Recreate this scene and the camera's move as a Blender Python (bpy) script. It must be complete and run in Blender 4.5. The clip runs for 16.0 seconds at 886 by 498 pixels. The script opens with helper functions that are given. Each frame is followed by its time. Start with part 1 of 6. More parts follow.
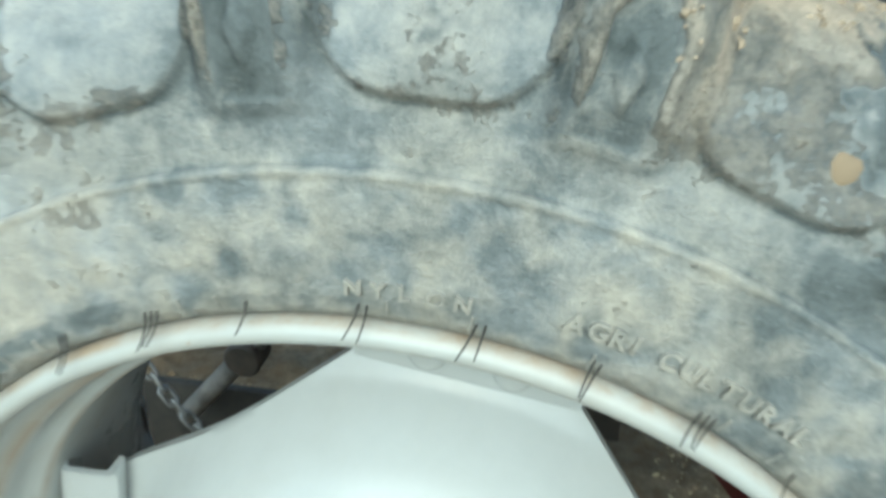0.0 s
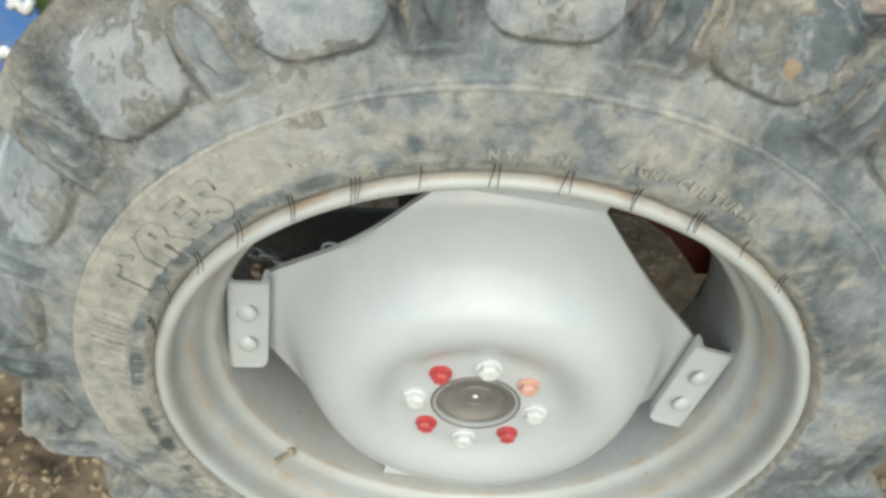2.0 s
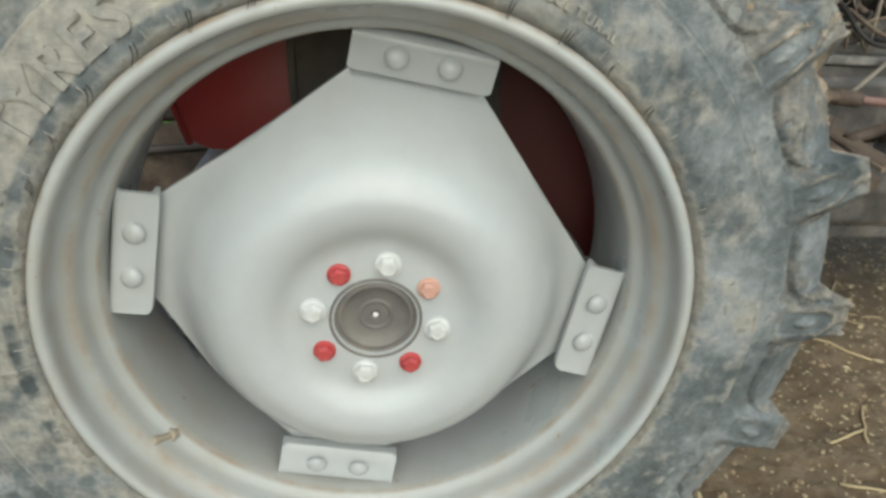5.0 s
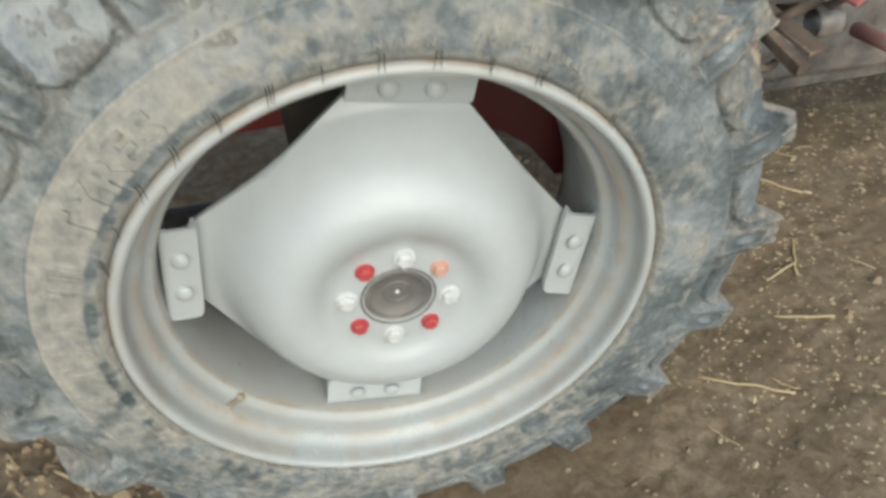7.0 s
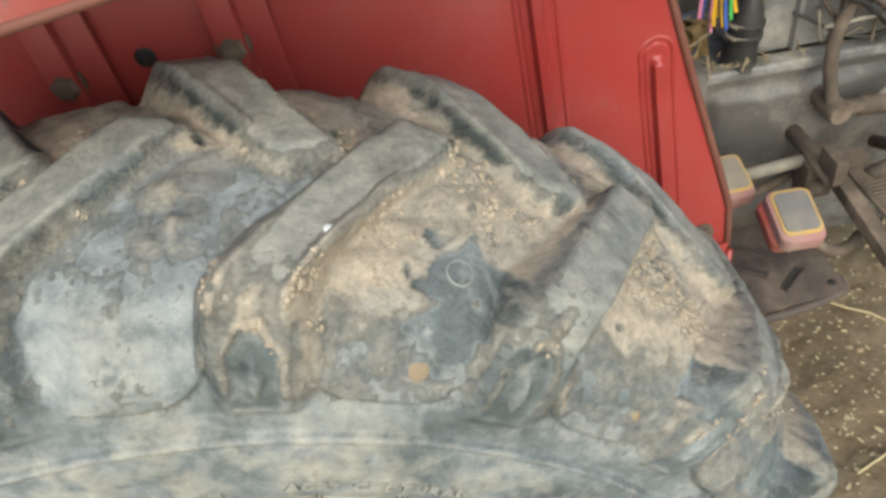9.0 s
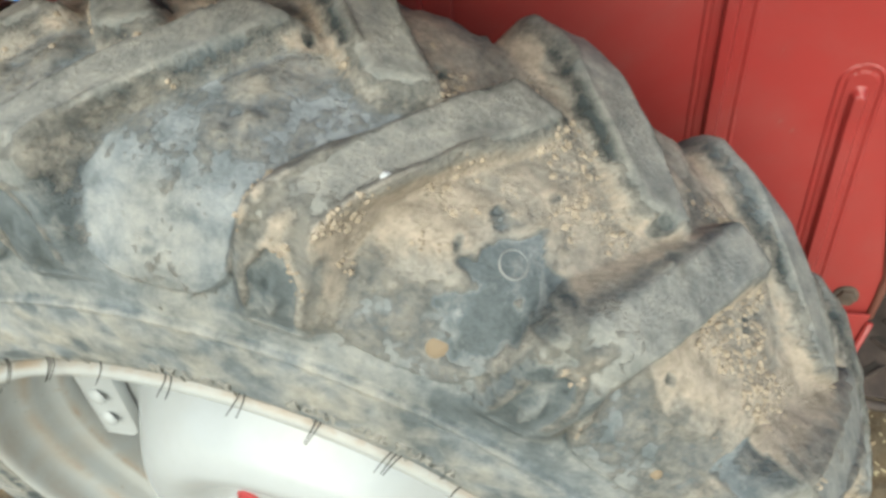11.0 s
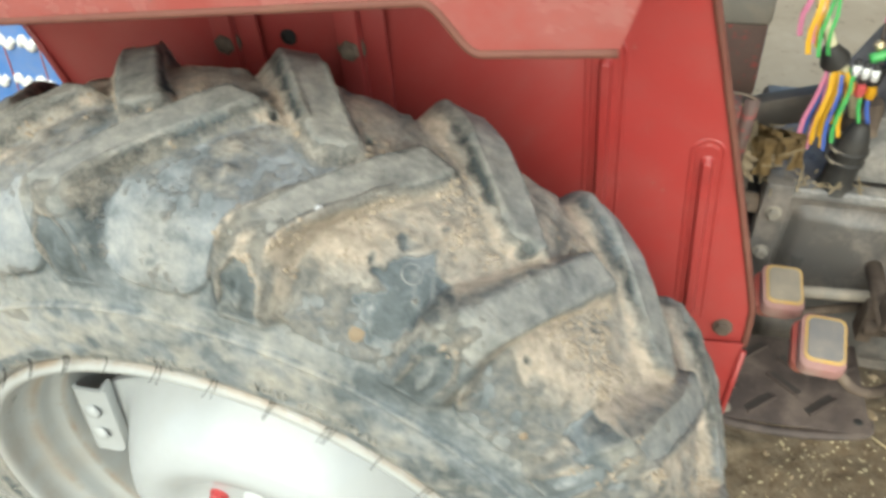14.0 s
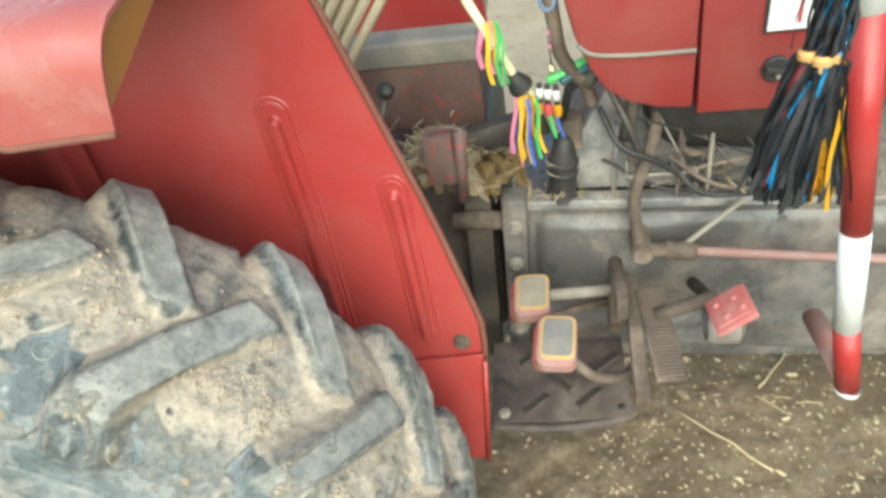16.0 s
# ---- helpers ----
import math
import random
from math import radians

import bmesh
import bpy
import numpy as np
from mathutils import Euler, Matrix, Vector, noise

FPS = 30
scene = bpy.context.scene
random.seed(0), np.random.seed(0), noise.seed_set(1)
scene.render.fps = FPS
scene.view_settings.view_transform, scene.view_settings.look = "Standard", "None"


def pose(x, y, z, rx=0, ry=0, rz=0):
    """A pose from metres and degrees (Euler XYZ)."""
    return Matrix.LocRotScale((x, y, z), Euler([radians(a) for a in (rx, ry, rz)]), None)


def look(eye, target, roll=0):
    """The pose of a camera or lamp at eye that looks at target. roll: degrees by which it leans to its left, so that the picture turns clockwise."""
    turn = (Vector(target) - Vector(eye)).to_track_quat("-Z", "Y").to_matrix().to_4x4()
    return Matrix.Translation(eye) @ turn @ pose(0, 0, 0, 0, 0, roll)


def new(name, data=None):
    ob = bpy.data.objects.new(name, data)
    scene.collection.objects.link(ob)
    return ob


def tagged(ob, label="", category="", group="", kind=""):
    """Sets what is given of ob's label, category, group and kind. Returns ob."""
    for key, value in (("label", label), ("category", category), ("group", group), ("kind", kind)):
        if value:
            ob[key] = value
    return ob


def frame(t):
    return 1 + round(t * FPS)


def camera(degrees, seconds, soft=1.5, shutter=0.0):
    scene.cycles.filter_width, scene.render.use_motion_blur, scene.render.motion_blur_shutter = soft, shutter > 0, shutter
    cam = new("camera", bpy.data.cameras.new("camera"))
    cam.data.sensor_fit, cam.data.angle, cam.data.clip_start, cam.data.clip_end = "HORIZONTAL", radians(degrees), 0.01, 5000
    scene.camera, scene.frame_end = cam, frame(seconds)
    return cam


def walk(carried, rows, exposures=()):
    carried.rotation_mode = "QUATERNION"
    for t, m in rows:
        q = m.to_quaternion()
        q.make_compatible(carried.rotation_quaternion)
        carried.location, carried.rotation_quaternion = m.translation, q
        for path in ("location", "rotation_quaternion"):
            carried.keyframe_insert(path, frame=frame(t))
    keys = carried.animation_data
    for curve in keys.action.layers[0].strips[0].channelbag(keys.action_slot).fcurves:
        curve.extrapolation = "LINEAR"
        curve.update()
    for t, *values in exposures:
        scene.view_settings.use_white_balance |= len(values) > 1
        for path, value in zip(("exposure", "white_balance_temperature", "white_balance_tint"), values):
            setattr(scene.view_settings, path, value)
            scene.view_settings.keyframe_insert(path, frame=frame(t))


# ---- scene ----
cam = camera(63.8, 16.0, soft=3.1, shutter=0.3)
PATH = [
    (0, (0.111, -0.327, 1.167), (-0.188, 1.434, 0.269), -1.1),
    (0.5, (0.144, -0.508, 1.287), (-0.184, 1.113, 0.163), 0.8),
    (1, (0.219, -0.612, 1.354), (-0.311, 0.856, 0.104), 5.0),
    (1.5, (0.16, -0.537, 1.362), (-0.287, 0.862, 0.004), -3.4),
    (2, (-0.002, -0.5, 1.333), (-0.091, 0.948, -0.043), -2.1),
    (2.5, (-0.129, -0.631, 1.316), (0.119, 0.886, 0.037), -5.1),
    (3, (-0.099, -0.685, 1.252), (0.167, 0.876, 0.031), -3.1),
    (3.5, (-0.059, -0.637, 1.094), (0.044, 0.999, -0.052), -6.8),
    (4, (-0.039, -0.658, 1.029), (0.083, 1.061, 0.014), -1.9),
    (4.5, (-0.006, -0.705, 1.052), (0.151, 1.072, 0.147), 0.1),
    (4.7, (-0.001, -0.721, 1.041), (0.197, 1.059, 0.152), 1.4),
    (6.8, (0.0, -0.715, 1.246), (0.193, 0.934, 0.131), -3.3),
    (7, (-0.06, -0.704, 1.323), (0.205, 0.747, -0.028), -4.7),
    (7.5, (-0.106, -0.661, 1.422), (0.263, 0.851, 0.165), -4.5),
    (8, (0.079, -0.499, 1.412), (0.333, 1.121, 0.267), -6.2),
    (8.2, (0.158, -0.442, 1.436), (0.323, 1.147, 0.232), -8.4),
    (10.3, (0.369, -0.227, 1.428), (-0.169, 1.015, -0.044), -11.9),
    (10.5, (0.389, -0.235, 1.431), (-0.218, 0.955, -0.058), -11.3),
    (11, (0.347, -0.241, 1.422), (-0.167, 1.019, -0.044), -8.6),
    (11.5, (0.303, -0.24, 1.428), (-0.125, 1.012, -0.071), -12.5),
    (12, (0.272, -0.243, 1.453), (-0.15, 1.091, 0.024), -12.1),
    (12.5, (0.258, -0.248, 1.434), (-0.074, 1.073, -0.03), -6.0),
    (13, (0.268, -0.262, 1.474), (-0.104, 1.101, 0.058), -4.0),
    (13.5, (0.316, -0.295, 1.509), (-0.028, 1.159, 0.179), -2.7),
    (14, (0.458, -0.372, 1.511), (-0.054, 1.036, 0.187), -6.5),
    (14.5, (0.576, -0.437, 1.492), (0.064, 0.892, 0.088), -8.0),
    (15, (0.579, -0.445, 1.519), (0.19, 0.958, 0.148), -9.1),
    (15.5, (0.649, -0.399, 1.515), (0.459, 1.081, 0.183), -10.8),
    (16, (0.757, -0.363, 1.521), (0.419, 1.155, 0.264), -10.8),
]
walk(cam, [(t, look(eye, target, roll)) for t, eye, target, roll in PATH],
     [(0.0, 0.53, 5960, -12.0), (0.5, 0.37, 6620, 0.0), (2.5, 0.21, 6670, 1.0), (3.3, 0.09, 6670, 0.0), (4.7, 0.0, 6670, 0.0), (7.0, 0.15, 6620, 3.0), (8.2, 0.45, 6920, 4.0), (10.4, 0.53, 6620, -6.0), (11.5, 0.52, 6770, 0.0), (12.0, 0.69, 6750, -1.0), (13.5, 0.78, 6720, -3.0), (14.0, 0.67, 6720, -2.0), (14.5, 0.45, 6850, -1.0), (15.0, 0.49, 6850, -1.0), (15.5, 0.8, 6720, -2.0), (16.0, 1.04, 6570, -5.0)])

# ---- light ----
world = bpy.data.worlds.new("sky")
scene.world = world
world.use_nodes = True
wn = world.node_tree.nodes
sky = wn.new("ShaderNodeTexSky")
sky.sky_type, sky.sun_disc = "NISHITA", False
sky.sun_elevation, sky.sun_rotation = radians(41), radians(174)
sky.air_density, sky.dust_density, sky.ozone_density = 1.0, 2.0, 1.5
world.node_tree.links.new(sky.outputs[0], wn["Background"].inputs[0])
wn["Background"].inputs[1].default_value = 0.15

sun = new("sun", bpy.data.lights.new("sun", "SUN"))
sun.data.energy, sun.data.angle, sun.data.color = 2.4, radians(80), (1.0, 0.975, 0.94)
sun.matrix_world = look((0.25, -2.25, 2.0), (0, 0, 0))


# ---- materials ----
def ramp(nt, fac, stops):
    n = nt.nodes.new("ShaderNodeValToRGB")
    n.color_ramp.elements[0].position, n.color_ramp.elements[0].color = stops[0][0], (*stops[0][1], 1)
    n.color_ramp.elements[1].position, n.color_ramp.elements[1].color = stops[-1][0], (*stops[-1][1], 1)
    for p, c in stops[1:-1]:
        n.color_ramp.elements.new(p).color = (*c, 1)
    nt.links.new(fac, n.inputs[0])
    return n.outputs[0]


def noise_tex(nt, scale, detail=5.0, rough=0.6, distort=0.0, space="Object"):
    tc = nt.nodes.new("ShaderNodeTexCoord")
    n = nt.nodes.new("ShaderNodeTexNoise")
    n.inputs["Scale"].default_value, n.inputs["Detail"].default_value = scale, detail
    n.inputs["Roughness"].default_value, n.inputs["Distortion"].default_value = rough, distort
    nt.links.new(tc.outputs[space], n.inputs["Vector"])
    return n.outputs["Fac"]


def mix(nt, fac, a, b, mode="MIX"):
    n = nt.nodes.new("ShaderNodeMix")
    n.data_type, n.blend_type = "RGBA", mode
    for sock, v in ((n.inputs[0], fac), (n.inputs[6], a), (n.inputs[7], b)):
        if isinstance(v, (int, float)):
            sock.default_value = v
        elif isinstance(v, tuple):
            sock.default_value = (*v, 1)
        else:
            nt.links.new(v, sock)
    return n.outputs[2]


def calc(nt, op, a, b=0.0, c=0.0):
    n = nt.nodes.new("ShaderNodeMath")
    n.operation = op
    for sock, v in zip(n.inputs, (a, b, c)):
        if isinstance(v, (int, float)):
            sock.default_value = v
        else:
            nt.links.new(v, sock)
    return n.outputs[0]


def attr(nt, name):
    n = nt.nodes.new("ShaderNodeAttribute")
    n.attribute_name = name
    return n.outputs["Fac"]


def finish(nt, color, rough, height=None, bump=0.3, dist=0.004, metal=0.0, spec=0.5):
    p = nt.nodes["Principled BSDF"]
    for key, v in (("Base Color", color), ("Roughness", rough), ("Metallic", metal), ("Specular IOR Level", spec)):
        if isinstance(v, (int, float)):
            p.inputs[key].default_value = v
        elif isinstance(v, tuple):
            p.inputs[key].default_value = (*v, 1)
        else:
            nt.links.new(v, p.inputs[key])
    if height is not None:
        b = nt.nodes.new("ShaderNodeBump")
        b.inputs["Strength"].default_value, b.inputs["Distance"].default_value = bump, dist
        nt.links.new(height, b.inputs["Height"])
        nt.links.new(b.outputs[0], p.inputs["Normal"])


def material(name):
    m = bpy.data.materials.new(name)
    m.use_nodes = True
    return m, m.node_tree


def painted(name, base, dust=(0.36, 0.29, 0.2), dusty=0.35, rough=0.4, chips=0.0, chip=(0.16, 0.09, 0.05), scale=6.0, metal=0.0, grain=40.0, stain=0.0):
    """Paint or metal with a film of dust in soft patches, fine grain and a few worn spots."""
    m, nt = material(name)
    big, fine = noise_tex(nt, scale, 6, 0.62, 0.4), noise_tex(nt, grain, 6, 0.7)
    col = mix(nt, ramp(nt, fine, [(0.3, (0, 0, 0)), (0.7, (0.3, 0.3, 0.3))]), base, tuple(c * 0.8 for c in base))
    film = calc(nt, "MULTIPLY", ramp(nt, big, [(0.38, (0.12, 0.12, 0.12)), (0.72, (1, 1, 1))]), dusty)
    film = calc(nt, "MULTIPLY", film, ramp(nt, fine, [(0.2, (0.5, 0.5, 0.5)), (0.8, (1.2, 1.2, 1.2))]))
    col = mix(nt, film, col, dust)
    if stain:
        oil = ramp(nt, noise_tex(nt, scale * 0.8, 9, 0.72, 0.15), [(0.42, (stain, stain, stain)), (0.6, (0, 0, 0))])
        col = mix(nt, oil, col, tuple(c * 0.3 for c in base))
    if chips:
        spot = ramp(nt, noise_tex(nt, scale * 5, 8, 0.75, 0.2), [(0.66 - chips * 0.12, (0, 0, 0)), (0.70 - chips * 0.1, (1, 1, 1))])
        col = mix(nt, spot, col, chip)
    rg = calc(nt, "MULTIPLY_ADD", film, 0.5, rough)
    finish(nt, col, rg, fine, 0.12, 0.002, metal)
    return m


# faded rubber: clean patches, grey dust and dried mud; "mud" and "dust" are stains with shapes of their own on the
# mesh, and with "fade" they also carry shade painted on the front lower side
RUBBER, nt = material("dusty_rubber")
n1, n2, n3 = noise_tex(nt, 8, 8, 0.6, 0.3), noise_tex(nt, 45, 9, 0.72, 0.2), noise_tex(nt, 300, 4, 0.7)
faded = calc(nt, "ADD", attr(nt, "fade"), calc(nt, "ADD", calc(nt, "MULTIPLY_ADD", n1, 1.3, -0.65), calc(nt, "MULTIPLY_ADD", n2, 1.0, -0.5)))
clean = ramp(nt, faded, [(0.0, (0.055, 0.066, 0.066)), (0.35, (0.145, 0.164, 0.168)), (0.75, (0.32, 0.343, 0.352)), (1.0, (0.44, 0.458, 0.462))])
clean = mix(nt, ramp(nt, noise_tex(nt, 24, 10, 0.8, 0.9), [(0.56, (0, 0, 0)), (0.72, (0.6, 0.6, 0.6))]), clean, (0.36, 0.36, 0.335))
dustc = mix(nt, ramp(nt, n2, [(0.3, (0, 0, 0)), (0.7, (1, 1, 1))]), (0.29, 0.275, 0.235), (0.46, 0.43, 0.365))
dusted = calc(nt, "ADD", attr(nt, "dust"), calc(nt, "ADD", calc(nt, "MULTIPLY_ADD", n2, 1.3, -0.65), calc(nt, "MULTIPLY_ADD", noise_tex(nt, 16, 9, 0.7, 0.6), 0.5, -0.25)))
col = mix(nt, ramp(nt, dusted, [(0.1, (0, 0, 0)), (0.9, (0.9, 0.9, 0.9))]), clean, dustc)
m1 = noise_tex(nt, 75, 9, 0.78, 0.2)
muddy = calc(nt, "ADD", attr(nt, "mud"), calc(nt, "ADD", calc(nt, "MULTIPLY_ADD", n2, 1.1, -0.55), calc(nt, "MULTIPLY_ADD", m1, 0.9, -0.45)))
muddy = calc(nt, "ADD", muddy, calc(nt, "MULTIPLY_ADD", noise_tex(nt, 170, 6, 0.8), 0.8, -0.4))
film = mix(nt, ramp(nt, n2, [(0.32, (0, 0, 0)), (0.68, (1, 1, 1))]), (0.275, 0.255, 0.22), (0.5, 0.46, 0.39))
film = mix(nt, ramp(nt, noise_tex(nt, 200, 8, 0.8, 0.4), [(0.52, (0, 0, 0)), (0.66, (0.75, 0.75, 0.75))]), film, (0.13, 0.125, 0.115))
crust = mix(nt, ramp(nt, m1, [(0.36, (0, 0, 0)), (0.64, (1, 1, 1))]), (0.37, 0.305, 0.23), (0.68, 0.575, 0.455))
caked = calc(nt, "ADD", attr(nt, "mud"), calc(nt, "ADD", calc(nt, "MULTIPLY_ADD", m1, 0.7, -0.35), calc(nt, "MULTIPLY_ADD", n1, 0.5, -0.25)))
mudc = mix(nt, ramp(nt, caked, [(0.7, (0, 0, 0)), (0.98, (0.95, 0.95, 0.95))]), film, crust)
mudc = mix(nt, ramp(nt, noise_tex(nt, 17, 9, 0.72, 0.8), [(0.57, (0, 0, 0)), (0.72, (0.45, 0.45, 0.45))]), mudc, (0.19, 0.155, 0.11))
pits = ramp(nt, noise_tex(nt, 85, 9, 0.85, 0.3), [(0.575, (0, 0, 0)), (0.66, (0.85, 0.85, 0.85))])
mudc = mix(nt, pits, mudc, (0.085, 0.072, 0.055))
mudmask = ramp(nt, muddy, [(0.27, (0, 0, 0)), (0.43, (0.45, 0.45, 0.45)), (0.55, (0.55, 0.55, 0.55)), (0.66, (0.96, 0.96, 0.96))])
col = mix(nt, mudmask, col, mudc)
hgt = calc(nt, "ADD", calc(nt, "MULTIPLY", n2, 0.5), calc(nt, "MULTIPLY", n3, 0.35))
hgt = calc(nt, "ADD", hgt, calc(nt, "MULTIPLY", mudmask, calc(nt, "MULTIPLY_ADD", m1, 1.6, 0.35)))
finish(nt, col, calc(nt, "MULTIPLY_ADD", mudmask, 0.25, 0.68), hgt, 0.75, 0.006, spec=0.3)

RIM = painted("grey_rim_paint", (0.46, 0.485, 0.488), (0.4, 0.36, 0.3), 0.2, 0.16, 0.0, scale=5, grain=25)
RIM_WORN = painted("grey_rim_paint_worn", (0.42, 0.45, 0.445), (0.36, 0.27, 0.18), 0.42, 0.24, 0.12, (0.3, 0.2, 0.12), scale=7, grain=25)
nt = RIM_WORN.node_tree
socket = nt.nodes["Principled BSDF"].inputs["Base Color"]
settled = calc(nt, "MULTIPLY", attr(nt, "dirt"), ramp(nt, noise_tex(nt, 14, 8, 0.7, 0.3), [(0.36, (0.0, 0.0, 0.0)), (0.62, (1, 1, 1))]))
nt.links.new(mix(nt, settled, socket.links[0].from_socket, (0.3, 0.215, 0.135)), socket)
RED = painted("dusty_red_paint", (0.335, 0.033, 0.031), (0.4, 0.215, 0.18), 0.26, 0.28, 0.05, (0.3, 0.1, 0.08), scale=4)
RED_HOOD = painted("red_hood_paint", (0.23, 0.023, 0.023), (0.3, 0.16, 0.12), 0.3, 0.4, 0.08, (0.2, 0.06, 0.05), scale=5)
RED_FADED = painted("faded_red_paint", (0.33, 0.068, 0.058), (0.47, 0.38, 0.34), 0.44, 0.2, 0.12, (0.2, 0.12, 0.1), scale=5)
# darkened red: the shade behind the wheel, put into the colour
RED_SHADE = painted("shaded_red_paint", (0.13, 0.014, 0.012), (0.085, 0.055, 0.04), 0.6, 0.5, 0.4, (0.035, 0.024, 0.02), scale=9)
BOX_RUST = painted("rusty_red_box", (0.085, 0.05, 0.044), (0.24, 0.17, 0.13), 0.6, 0.6, 0.9, (0.26, 0.045, 0.04), scale=9)
EDGE = painted("rusty_paint_edge", (0.15, 0.045, 0.032), (0.22, 0.12, 0.075), 0.5, 0.6, 0.5, (0.12, 0.07, 0.045), scale=14)
RED_WORN = painted("worn_red_paint", (0.38, 0.05, 0.04), (0.3, 0.2, 0.14), 0.7, 0.55, 0.3, (0.12, 0.09, 0.07), scale=9)
IRON = painted("oily_cast_iron", (0.165, 0.165, 0.162), (0.34, 0.26, 0.195), 0.72, 0.22, 0.25, (0.06, 0.046, 0.04), scale=7, stain=0.8)
PLATEIRON = painted("brown_plate_steel", (0.075, 0.055, 0.048), (0.24, 0.185, 0.145), 0.7, 0.6, 0.3, (0.04, 0.03, 0.025), scale=14, stain=0.5)
IRON_DARK = painted("dark_oily_steel", (0.05, 0.046, 0.042), (0.24, 0.19, 0.14), 0.5, 0.5, 0.2, (0.03, 0.02, 0.02), scale=10, metal=0.3)
RUST = painted("rusty_brown_steel", (0.105, 0.075, 0.058), (0.32, 0.25, 0.18), 0.75, 0.72, 0.45, (0.06, 0.035, 0.025), scale=12, stain=0.6)
HUB = painted("dark_hub_steel", (0.14, 0.136, 0.13), (0.32, 0.28, 0.23), 0.5, 0.5, 0.1, scale=20, metal=0.2)
WHITE = painted("white_paint", (0.75, 0.76, 0.74), (0.5, 0.45, 0.38), 0.15, 0.4, scale=40)
BOLT_WHITE = painted("dull_white_bolt_paint", (0.62, 0.64, 0.63), (0.42, 0.38, 0.32), 0.45, 0.4, scale=60)
BOLT_RED = painted("red_bolt_paint", (0.45, 0.05, 0.055), (0.4, 0.25, 0.2), 0.2, 0.4, scale=40)
PINKROD = painted("brown_pink_rod_paint", (0.27, 0.14, 0.12), (0.34, 0.26, 0.22), 0.9, 0.55, 0.2, (0.14, 0.1, 0.08), scale=16)
BOLT_PINK = painted("pale_red_bolt_paint", (0.58, 0.32, 0.25), (0.5, 0.4, 0.3), 0.3, 0.5, scale=40)
YELLOW = painted("yellow_pad_edge", (0.52, 0.32, 0.08), (0.4, 0.31, 0.2), 0.65, 0.5, scale=30)
PAD = painted("worn_rubber_pad", (0.145, 0.14, 0.138), (0.34, 0.29, 0.23), 0.6, 0.7, scale=20)
PAD_DUSTY = painted("dusty_tan_pad", (0.22, 0.19, 0.15), (0.36, 0.3, 0.22), 0.8, 0.8, scale=20)
BLACK = painted("black_rubber", (0.018, 0.018, 0.018), (0.2, 0.17, 0.13), 0.2, 0.55, scale=25)
STEEL = painted("worn_bright_steel", (0.36, 0.37, 0.37), (0.35, 0.3, 0.23), 0.45, 0.38, 0.1, scale=14, metal=0.6)
DUSTY_STEEL = painted("dusty_steel", (0.17, 0.16, 0.14), (0.38, 0.32, 0.24), 0.85, 0.6, 0.1, scale=12)
DUST = painted("dust_covered_steel", (0.3, 0.26, 0.2), (0.42, 0.36, 0.27), 0.8, 0.8, 0.1, scale=9)
PINK = painted("dusty_pink_paint", (0.36, 0.15, 0.135), (0.38, 0.29, 0.245), 0.9, 0.55, 0.1, (0.16, 0.1, 0.08), scale=16)
POLE_RED = painted("glossy_red_paint", (0.36, 0.025, 0.025), (0.42, 0.28, 0.22), 0.15, 0.3, scale=12)
ORANGE = painted("rusty_orange", (0.42, 0.17, 0.035), (0.35, 0.2, 0.09), 0.5, 0.55, 0.15, (0.14, 0.07, 0.03), scale=20)
BLUE = painted("blue_paint", (0.05, 0.17, 0.45), (0.4, 0.38, 0.36), 0.3, 0.5, 0.1, (0.4, 0.4, 0.4), scale=9)
SEAT = painted("tan_seat_cloth", (0.42, 0.36, 0.25), (0.3, 0.24, 0.16), 0.5, 0.85, scale=12)
RAG = painted("dirty_yellow_cloth", (0.25, 0.165, 0.07), (0.16, 0.11, 0.055), 0.6, 0.95, scale=30)
SOILCAKE = painted("caked_dirt", (0.26, 0.2, 0.13), (0.38, 0.31, 0.21), 0.7, 0.95, 0.3, (0.1, 0.07, 0.04), scale=30)
DECKWOOD = painted("worn_deck_wood", (0.4, 0.335, 0.25), (0.56, 0.48, 0.38), 0.7, 0.85, 0.5, (0.2, 0.14, 0.105), scale=11)
RAILPAINT = painted("scuffed_rail_paint", (0.5, 0.45, 0.37), (0.42, 0.36, 0.28), 0.6, 0.65, 1.0, (0.13, 0.16, 0.3), scale=2.6, stain=0.3)
CAST = painted("dusty_grey_casting", (0.29, 0.29, 0.285), (0.41, 0.35, 0.28), 0.6, 0.36, 0.2, (0.1, 0.085, 0.07), scale=11, stain=0.8)
PALE = painted("pale_dry_yard", (0.31, 0.245, 0.165), (0.43, 0.355, 0.255), 0.7, 0.95, 0.7, (0.22, 0.165, 0.11), scale=4, grain=16)
CHAFF = painted("pale_chaff", (0.5, 0.42, 0.26), (0.35, 0.27, 0.16), 0.6, 0.9, scale=30)
CLOD = painted("soil_clod", (0.25, 0.185, 0.115), (0.36, 0.275, 0.18), 0.7, 0.97, 0.2, (0.12, 0.06, 0.035), scale=20)
LEVER_CREAM = painted("cream_lever_paint", (0.6, 0.56, 0.36), (0.5, 0.45, 0.3), 0.3, 0.25, 0.1, (0.4, 0.4, 0.4), scale=40)
PEDAL_RED = painted("dusty_red_pedal", (0.4, 0.085, 0.08), (0.42, 0.28, 0.24), 0.6, 0.6, 0.2, (0.25, 0.15, 0.13), scale=24)
SNAP_BLUE = painted("blue_grey_plastic", (0.16, 0.25, 0.38), (0.3, 0.33, 0.36), 0.3, 0.35, scale=60)
STRAW = painted("dry_straw", (0.52, 0.42, 0.24), (0.4, 0.3, 0.18), 0.5, 0.8, scale=40)
